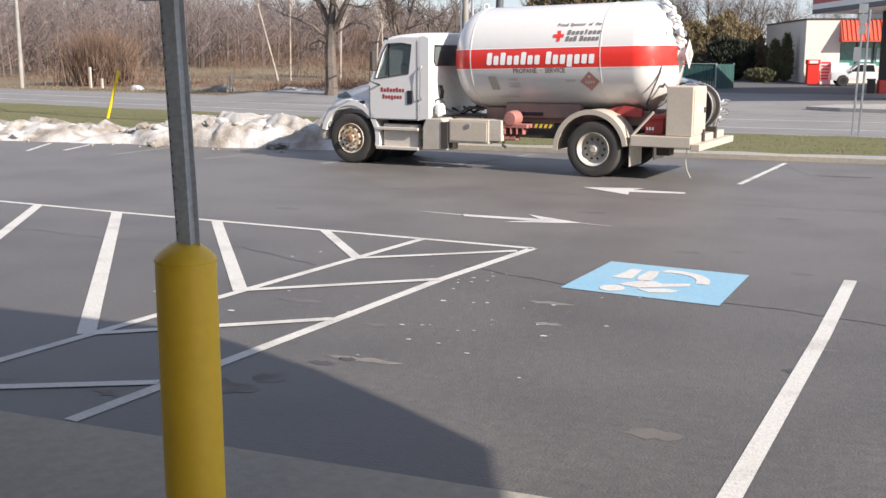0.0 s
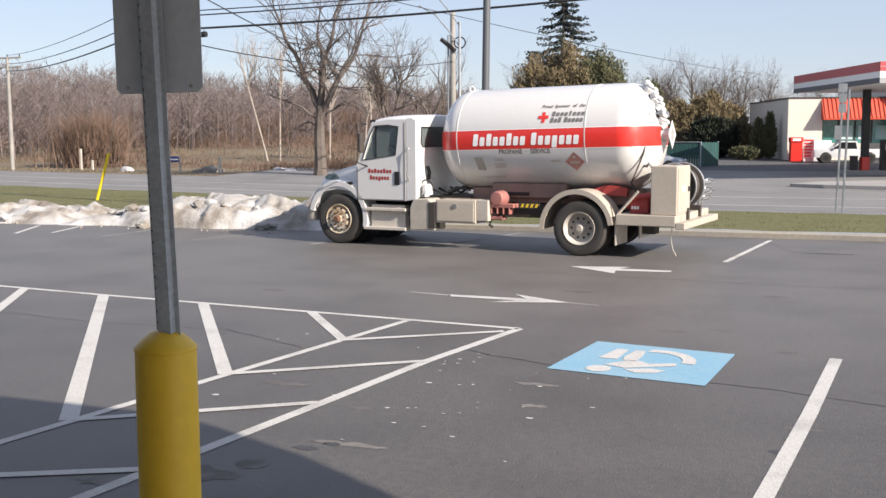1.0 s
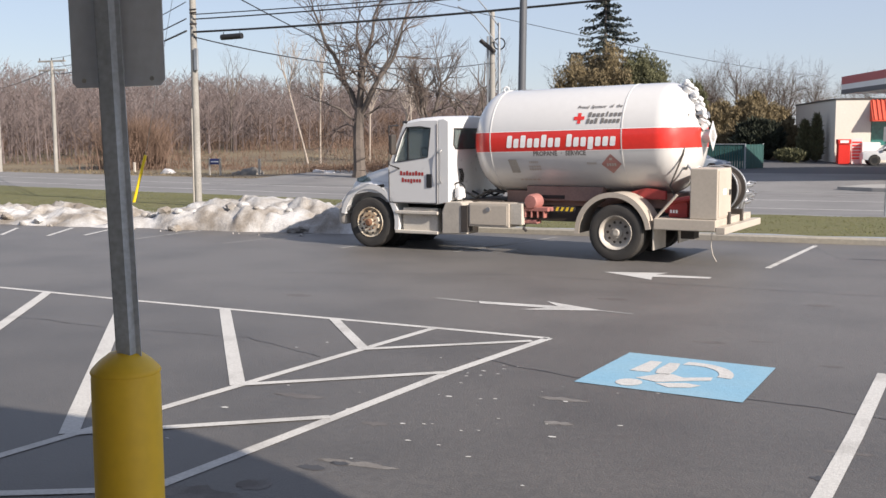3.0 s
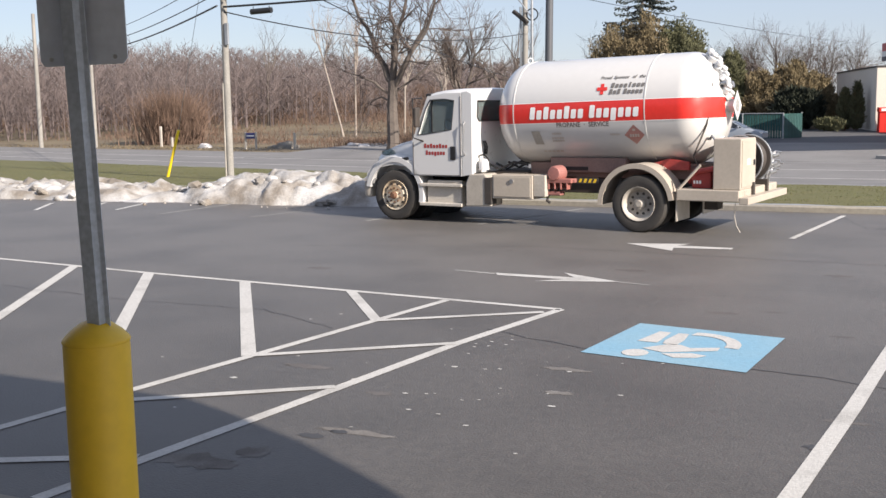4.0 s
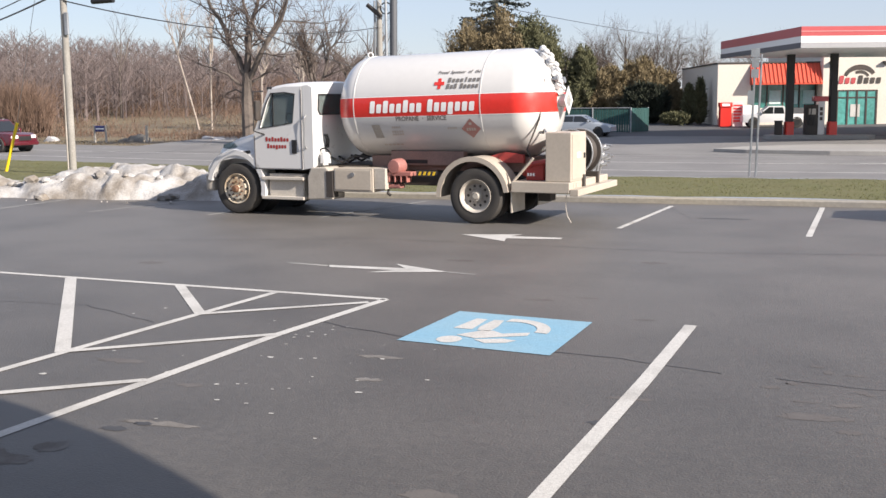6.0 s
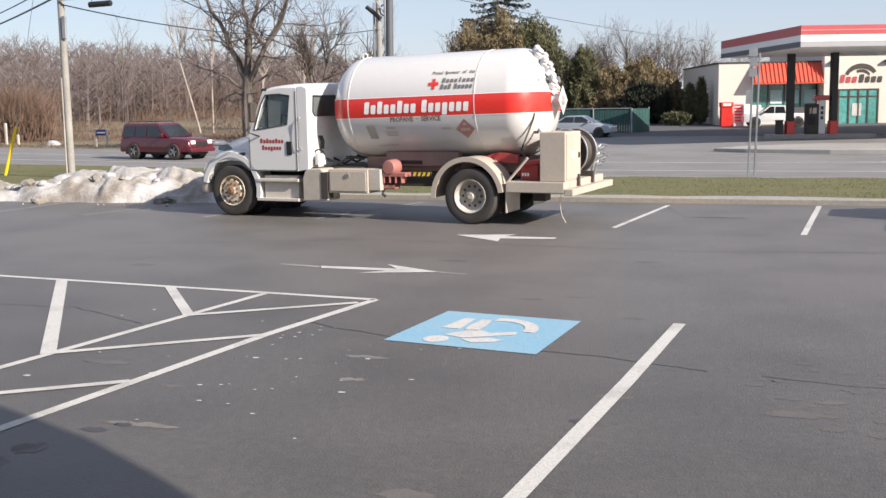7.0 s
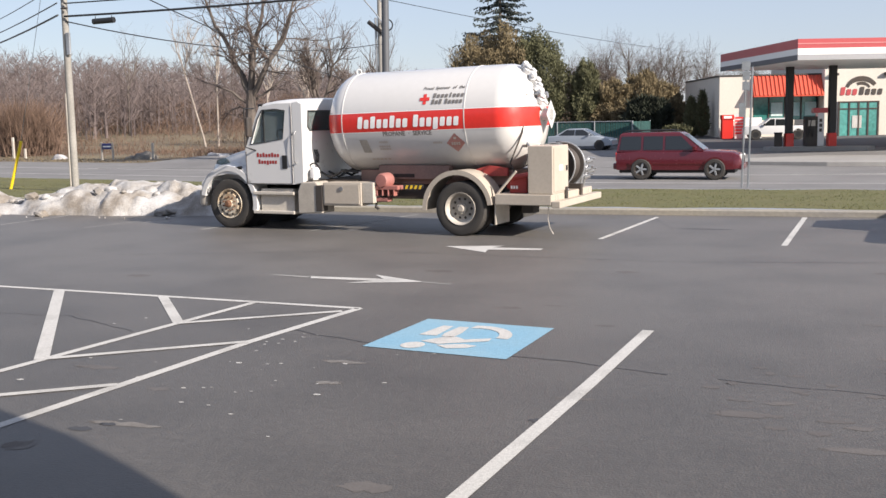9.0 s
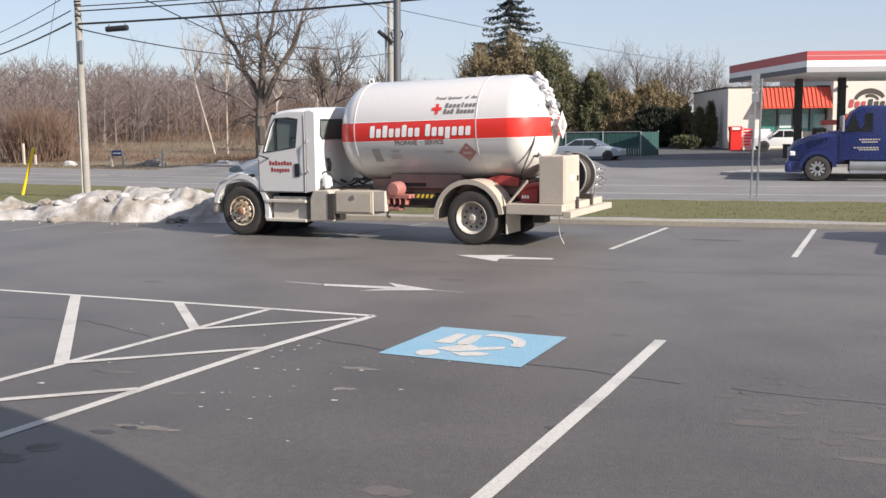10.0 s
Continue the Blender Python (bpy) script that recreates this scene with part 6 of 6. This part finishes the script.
def old_tree(x, y, z, label, seed):
    """A forked old tree: a stout trunk, a few crooked main limbs and fine hanging twigs."""
    rng = random.Random(seed)
    T = thing("bare_tree", label, "tree", pose(x, y, z))
    big = [(Vector((0, 0, -0.2)), Vector((0.05, 0, 0.5)), 0.5, 0.36), (Vector((0.05, 0, 0.5)), Vector((0.0, 0, 2.4)), 0.36, 0.31), (Vector((0.0, 0, 2.4)), Vector((0.1, 0, 4.0)), 0.31, 0.27)]
    limbs = [([(0.1, 0, 3.7), (-0.45, 0.1, 4.8), (-1.15, 0.3, 5.7), (-1.6, 0.2, 7.0), (-2.1, -0.2, 8.2), (-2.5, -0.4, 9.4)], 0.20),
             ([(0.1, 0, 4.0), (0.35, -0.2, 5.2), (0.55, -0.1, 6.8), (0.85, 0.3, 8.3), (1.2, 0.5, 9.8)], 0.19),
             ([(0.1, 0, 3.9), (-0.05, 0.4, 5.2), (-0.2, 0.9, 6.6), (-0.55, 1.0, 8.0), (-0.45, 1.2, 9.4)], 0.15),
             ([(0.1, 0, 3.6), (0.85, -0.3, 4.5), (1.6, -0.5, 5.6), (2.4, -0.3, 6.7), (3.0, -0.6, 7.9), (3.35, -0.4, 9.2)], 0.18),
             ([(0.1, 0, 4.0), (0.7, 0.8, 5.4), (1.5, 1.2, 6.9), (1.9, 1.6, 8.4)], 0.12),
             ([(-0.05, 0, 3.2), (-0.9, -0.3, 3.9), (-1.9, -0.4, 4.3), (-2.8, -0.2, 4.5)], 0.08),
             ([(0.0, 0, 2.8), (-0.8, 0.3, 3.1), (-1.5, 0.4, 2.9), (-2.1, 0.3, 2.6)], 0.06),
             ([(0.1, 0, 3.3), (0.9, 0.4, 3.9), (1.8, 0.6, 4.6), (2.6, 0.5, 5.6)], 0.08)]
    fine = []
    for pts, r in limbs:
        pts = [Vector(p) for p in pts]
        n = len(pts) - 1
        for k in range(n):
            mid = pts[k].lerp(pts[k + 1], 0.5) + Vector((rng.gauss(0, 0.07), rng.gauss(0, 0.07), 0))
            r0, r1 = r * (1 - 0.75 * k / n), r * (1 - 0.75 * (k + 1) / n)
            big += [(pts[k], mid, r0, (r0 + r1) / 2), (mid, pts[k + 1], (r0 + r1) / 2, r1)]
            for j in range(3 if k else 1):
                d = (pts[k + 1] - pts[k]).normalized()
                side = Vector((rng.gauss(0, 1), rng.gauss(0, 0.8), rng.gauss(0.15, 0.5))).normalized()
                grow(rng, mid if j % 2 else pts[k + 1], (d * 0.6 + side).normalized(), rng.uniform(1.3, 2.3), max(0.03, r1 * 0.5), 2, fine, 0.75, 0.05, 4, 2, 0.6)
        grow(rng, pts[-1], (pts[-1] - pts[-2]).normalized(), 1.6, r * 0.25, 2, fine, 0.6, 0.1, 4, 2, 0.6)
    raw("trunk", from_segments(big, 8), BARK, T, "grey trunk and crooked main limbs")
    tagged(raw("twig_crown", from_segments([(p, q, r0 * 0.8, r1 * 0.8) for (p, q, r0, r1), d in fine], 3), TWIG, T), kind="stuff")
    return T


old_tree(-24.3, 54.5, -0.15, "large bare old tree with spreading grey limbs beside the road", 12)
bare_tree(-21.3, 56.3, -0.15, [(-0.1, 0, 1, 2.4, 0.10), (0.5, 0, 1, 2.4, 0.09), (-0.5, 0.2, 1, 2.0, 0.07)], 3.2, 0.12, "slim bare roadside tree", 21, depth=3, lean=(0.6, 0))
for k, (x, y, h, lx) in enumerate([(-39.6, 75, 7.0, -2.0), (-38.5, 75, 6.2, 0.1), (-33.6, 74, 4.4, 0.1), (-31.6, 76, 4.0, 0.3), (-30.4, 75, 4.8, -0.2)]):
    bare_tree(x, y, terrain(x, y) - 0.05, [(0.3, 0, 1, 2.2, 0.05), (-0.35, 0.2, 1, 2.0, 0.045), (0.0, 0.3, 1, 2.4, 0.05)], h, 0.065, "slender pale-barked birch at the field edge", 40 + k, depth=2, mat=BIRCH, lean=(lx, 0))
for k, (x, y, h) in enumerate([(-11.6, 88, 3.6), (-9.6, 90, 4.4), (-7.4, 88, 4.6), (-5.6, 89, 4.4), (-3.9, 88, 3.6), (-1.9, 91, 3.0), (-19.6, 84, 4.0), (1.9, 99, 2.8), (4.6, 100, 2.4)]):
    bare_tree(x - 0.7, y, terrain(x, y) - 0.05, [(0.5, 0, 1, 2.5, 0.07), (-0.5, 0.2, 1, 2.5, 0.07), (0.1, 0.3, 1, 2.9, 0.08), (-0.15, -0.4, 1, 2.6, 0.07)], h * 0.55, 0.12, "bare spreading tree behind the filling station", 60 + k, depth=3, twig_r=0.5, spread=0.75, lift=0.09)
bare_tree(-58.5, 92, terrain(-58.5, 92), [(0.3, 0, 1, 3.0, 0.06), (-0.3, 0.2, 1, 2.9, 0.06), (0.0, 0.3, 1, 3.2, 0.06)], 5.0, 0.11, "tall bare tree standing over the wood", 70, depth=3, twig_r=0.45, kids=2)
for k, (x, y) in enumerate([(-13.4, 50.6), (-15.2, 53.0)]):
    bare_tree(x - 4.5, y + 6, -0.1, [(0.5, 0, 1, 2.8, 0.08), (-0.4, 0.2, 1, 2.6, 0.08), (0.1, 0.3, 1, 3.0, 0.09)], 2.4, 0.12, "small bare tree behind the truck", 80 + k, depth=3, twig_r=0.55, kids=2)


def blades(rng, spots, size, upright=0.7, wide=1.0):
    """Small crossed leaf clumps: two narrow quads for each spot."""
    verts, faces = [], []
    for p, outward in spots:
        for _ in range(2):
            d = (outward * (1 - upright) + Vector((rng.gauss(0, 0.5), rng.gauss(0, 0.5), upright + rng.gauss(0, 0.3)))).normalized()
            s = d.cross(Vector((rng.gauss(0, 1), rng.gauss(0, 1), rng.gauss(0, 1)))).normalized()
            ln, w = size * rng.uniform(0.6, 1.5), size * wide * rng.uniform(0.18, 0.42)
            n = len(verts)
            verts += [p - s * w * 0.5, p + s * w * 0.5, p + s * w + d * ln * 0.6, p + d * ln, p - s * w + d * ln * 0.6]
            faces.append((n, n + 1, n + 2, n + 3, n + 4))
    return verts, faces


def crown_spots(rng, n, rx, ry, h, lump, seed, pointed=0.0):
    spots = []
    while len(spots) < n:
        v = Vector((rng.gauss(0, 1), rng.gauss(0, 1), rng.gauss(0, 1))).normalized()
        k = 1 + lump * noise.noise(v * 2.2 + Vector((seed, 0, 0))) + 0.5 * lump * noise.noise(v * 5 + Vector((seed, 4, 0)))
        k *= rng.uniform(0.72, 1.0)
        zz = (v.z * k + 1) / 2
        if zz < 0.02:
            continue
        t = 1 - pointed * max(0.0, zz)
        spots.append((Vector((v.x * rx * k * t, v.y * ry * k * t, zz * h)), Vector((v.x, v.y, v.z * 0.4))))
    return spots


def evergreen(x, y, z, rx, ry, h, mat, label, seed, n=2200, size=0.45, pointed=0.2, name="evergreen_tree", category="tree", lump=0.45):
    rng = random.Random(seed)
    T = thing(name, label, category, pose(x, y, z))
    part("trunk", rod((0, 0, 0), (0, 0, h * 0.7), 0.05 * rx + 0.06, 0.03, seg=8), BARK, T)
    raw("crown", blades(rng, crown_spots(rng, n, rx, ry, h, lump, seed, pointed), size * 1.9, 0.85, 0.42), mat, T)
    return T


evergreen(-13.90, 79.5, 0.45, 2.6, 2.4, 7.5, CEDAR, "broad dark green cedar behind the fence", 3, 20250, 0.11)
evergreen(-18.10, 79.0, 0.45, 2.7, 2.3, 7.4, CEDARB, "broad bronze-brown cedar behind the fence", 4, 18000, 0.11)
evergreen(-16.00, 78.4, 0.45, 2.3, 2.0, 7.7, CEDARB, "tall bronze-green cedar behind the fence", 5, 13500, 0.11)
evergreen(-10.20, 80.0, 0.45, 1.3, 1.3, 5.4, CEDAR, "narrow dark green cedar behind the fence", 6, 11250, 0.11)
evergreen(-8.10, 80.5, 0.45, 1.9, 1.9, 4.0, CEDARB, "rounded bronze cedar behind the fence", 7, 15750, 0.11)
evergreen(-6.10, 80.8, 0.45, 2.0, 2.0, 4.5, CEDARB, "rounded bronze cedar beside the shop", 8, 16875, 0.11)
evergreen(-4.40, 81.5, 0.45, 1.5, 1.5, 3.6, CEDARB, "low rounded bronze cedar beside the shop", 9, 11700, 0.11)
evergreen(-5.30, 77.8, 0.45, 1.6, 0.9, 2.6, LEAFLITTER, "dense dark evergreen bush at the fence end", 10, 6500, 0.2, 0.0, "evergreen_bush", "bush")
evergreen(-1.35, 75.6, 0.4, 0.42, 0.42, 2.9, CEDAR, "slim pointed dark green arborvitae by the shop wall", 11, 1800, 0.18, 0.8, "arborvitae", "bush", 0.2)
evergreen(-2.10, 75.8, 0.4, 0.48, 0.48, 2.6, CEDAR, "slim pointed dark green arborvitae by the shop wall", 12, 1800, 0.18, 0.8, "arborvitae", "bush", 0.2)
evergreen(-2.90, 74.8, 0.4, 0.95, 0.5, 0.75, CEDAR, "low clipped dark hedge by the shop wall", 13, 2000, 0.14, 0.0, "hedge", "bush", 0.2)


def spruce(x, y, z, h, r, label, seed):
    rng = random.Random(seed)
    T = thing("spruce_tree", label, "tree", pose(x, y, z))
    part("trunk", rod((0, 0, 0), (0, 0, h), 0.3, 0.03, seg=8), BARK, T)
    segs, spots = [], []
    zz = 1.2
    while zz < h:
        f = 1 - zz / h
        for k in range(int(5 + 5 * f)):
            a = rng.uniform(0, 2 * math.pi)
            ln = r * (f ** 0.85) * rng.uniform(0.7, 1.15) + 0.15
            p = Vector((0, 0, zz + rng.uniform(-0.2, 0.2)))
            for s in range(6):
                u = (s + 1) / 6
                q = Vector((math.cos(a) * ln * u, math.sin(a) * ln * u, p.z if s == 0 else 0))
                q.z = zz + ln * (0.05 * u - 0.75 * u * u + 0.62 * u ** 3)
                segs.append((p, q, 0.03 * (1.1 - u), 0.03 * (1.0 - u) + 0.006))
                for _ in range(10):
                    w = p.lerp(q, rng.random())
                    spots.append((w + Vector((rng.gauss(0, 0.10), rng.gauss(0, 0.10), rng.gauss(-0.06, 0.07))), Vector((math.cos(a), math.sin(a), -0.5))))
                p = q
        zz += 0.48
    raw("branches", from_segments(segs, 3), BARK, T)
    raw("needles", blades(rng, spots, 0.17, -0.2), SPRUCE, T)
    return T


spruce(-17.3, 82.0, 0.5, 13.4, 6.4, "tall dark spruce with drooping branches behind the cedars", 31)

# the far wood: bare grey-brown trees beyond the field
rng = random.Random(77)
segs = []
for k in range(3000):
    az = radians(rng.uniform(9, 64))
    dist = rng.uniform(105, 215)
    x, y = 4 - dist * math.sin(az), 2 + dist * math.cos(az)
    if y < 60:
        continue
    z = terrain(x, y) - 0.3
    climb = 0.041 + 0.021 * min(1.0, max(0.0, (math.degrees(az) - 18) / 24))
    h = max(3.5, 2.2 + climb * dist - z) * rng.uniform(0.66, 1.0)
    base = Vector((x, y, z))
    lean = Vector((rng.gauss(0, 0.05), rng.gauss(0, 0.05), 1))
    r = rng.uniform(0.04, 0.095)
    p = base
    for s in range(3):
        q = base + lean * h * (s + 1) / 3
        segs.append((p, q, r * (1 - s * 0.3), r * (0.7 - s * 0.28)))
        p = q
    for b in range(16):
        f = rng.uniform(0.10, 0.98)
        s0 = base + lean * h * f
        a = rng.uniform(0, 6.283)
        ln = h * rng.uniform(0.14, 0.3) * (1.15 - 0.6 * f)
        d = Vector((math.cos(a), math.sin(a), rng.uniform(0.5, 1.5))).normalized()
        e = s0 + d * ln
        segs.append((s0, e, r * 0.35, r * 0.16))
        for c in range(3):
            g = s0.lerp(e, rng.uniform(0.4, 1.0))
            dd = (d + Vector((rng.gauss(0, 0.6), rng.gauss(0, 0.6), rng.gauss(0.2, 0.4)))).normalized()
            segs.append((g, g + dd * ln * rng.uniform(0.4, 0.8), r * 0.16 + 0.008, 0.012))
tagged(raw("far_woods", from_segments(segs, 3), WOOD), "distant grey-brown bare winter wood", "woods", kind="stuff")

# brown brush and straw in the field
segs = []
def thicket(cx, cy, rx, ry, h, n):
    for k in range(n):
        x, y = cx + rng.gauss(0, rx * 0.5), cy + rng.gauss(0, ry * 0.5)
        p = Vector((x, y, terrain(x, y) - 0.1))
        hh = h * rng.uniform(0.5, 1.0) * max(0.3, 1 - ((x - cx) / rx) ** 2 * 0.5)
        d = Vector((rng.gauss(0, 0.25), rng.gauss(0, 0.25), 1))
        q = p + d * hh * 0.6
        segs.append((p, q, 0.022, 0.015))
        for c in range(4):
            e = (d + Vector((rng.gauss(0, 0.5), rng.gauss(0, 0.5), 0.2))).normalized()
            segs.append((q, q + e * hh * rng.uniform(0.25, 0.5), 0.013, 0.006))


thicket(-51.0, 68.0, 3.2, 2.4, 4.8, 750)
for cx, cy, rx, ry, h, n in ((-30.5, 62.5, 4.0, 2.0, 0.9, 380), (-26.5, 61.0, 3.0, 2.0, 1.3, 300), (-37.0, 67.0, 7.0, 3.0, 0.6, 320), (-45.0, 70.0, 10.0, 4.0, 0.7, 420), (-59, 78, 16, 6, 1.0, 600), (-31, 80, 10, 6, 1.6, 500), (-40, 92, 22, 6, 1.3, 900), (-20, 95, 10, 6, 2.6, 500), (-86, 95, 25, 10, 1.3, 600), (-75, 114, 50, 12, 4.2, 3000), (-45, 109, 28, 8, 3.6, 1800), (-100, 106, 30, 10, 3.6, 1400), (-50, 98, 30, 6, 1.6, 1200)):
    thicket(cx, cy, rx, ry, h, n)
tagged(raw("field_brush", from_segments(segs, 3), BRUSH), "tangled reddish-brown brush in the field", "brush", kind="stuff")
spots = []
for k in range(30000):
    y = 50.0 + 75 * rng.random() ** 1.6
    x = 4 - (y - 2) * math.tan(radians(rng.uniform(8, 52)))
    if x > -24 and y < 90 or y < 48.6 + bend(x):
        continue
    spots.append((Vector((x, y, terrain(x, y) - 0.02)), Vector((0, 0, 1))))
tagged(raw("field_grass", blades(rng, spots, 0.08, 0.95), STRAW), "pale dead straw grass in the field", "grass", kind="stuff")
# verge grass tufts
VBLADE = material("verge_blades", (0.135, 0.135, 0.048), 0.9, vary=0.2, scale=2.0, per_piece=0.4, island=True)
spots = []
for k in range(22000):
    x = rng.uniform(-32, 14)
    y = 24.9 + (8.95 + bend(x)) * rng.random()
    spots.append((Vector((x, y, terrain(x, y) - 0.005)), Vector((0, 0, 1))))
tagged(raw("verge_grass", blades(rng, spots, 0.022, 0.9), VBLADE), "short tufted winter grass on the verge", "grass", kind="stuff")


def motions():
    """The estate car passes to the right on the near lane, the lorry to the left on the far one."""
    def suv_at(t):
        x = -0.45 + 12.05 * (t - 9.0)
        turn = math.degrees(math.atan((bend(x + 1) - bend(x - 1)) / 2))
        return pose(x, 40.4 + bend(x), road_z(x) + 0.012, 0, 0, turn)
    walk(SUV, [(k * 0.5, suv_at(k * 0.5)) for k in range(21)])
    walk(LORRY, [(k * 0.5, pose(5.25 + 11.0 * (10 - k * 0.5), 47.25, road_z(0) + 0.012, 0, 0, 180)) for k in range(21)])


motions()
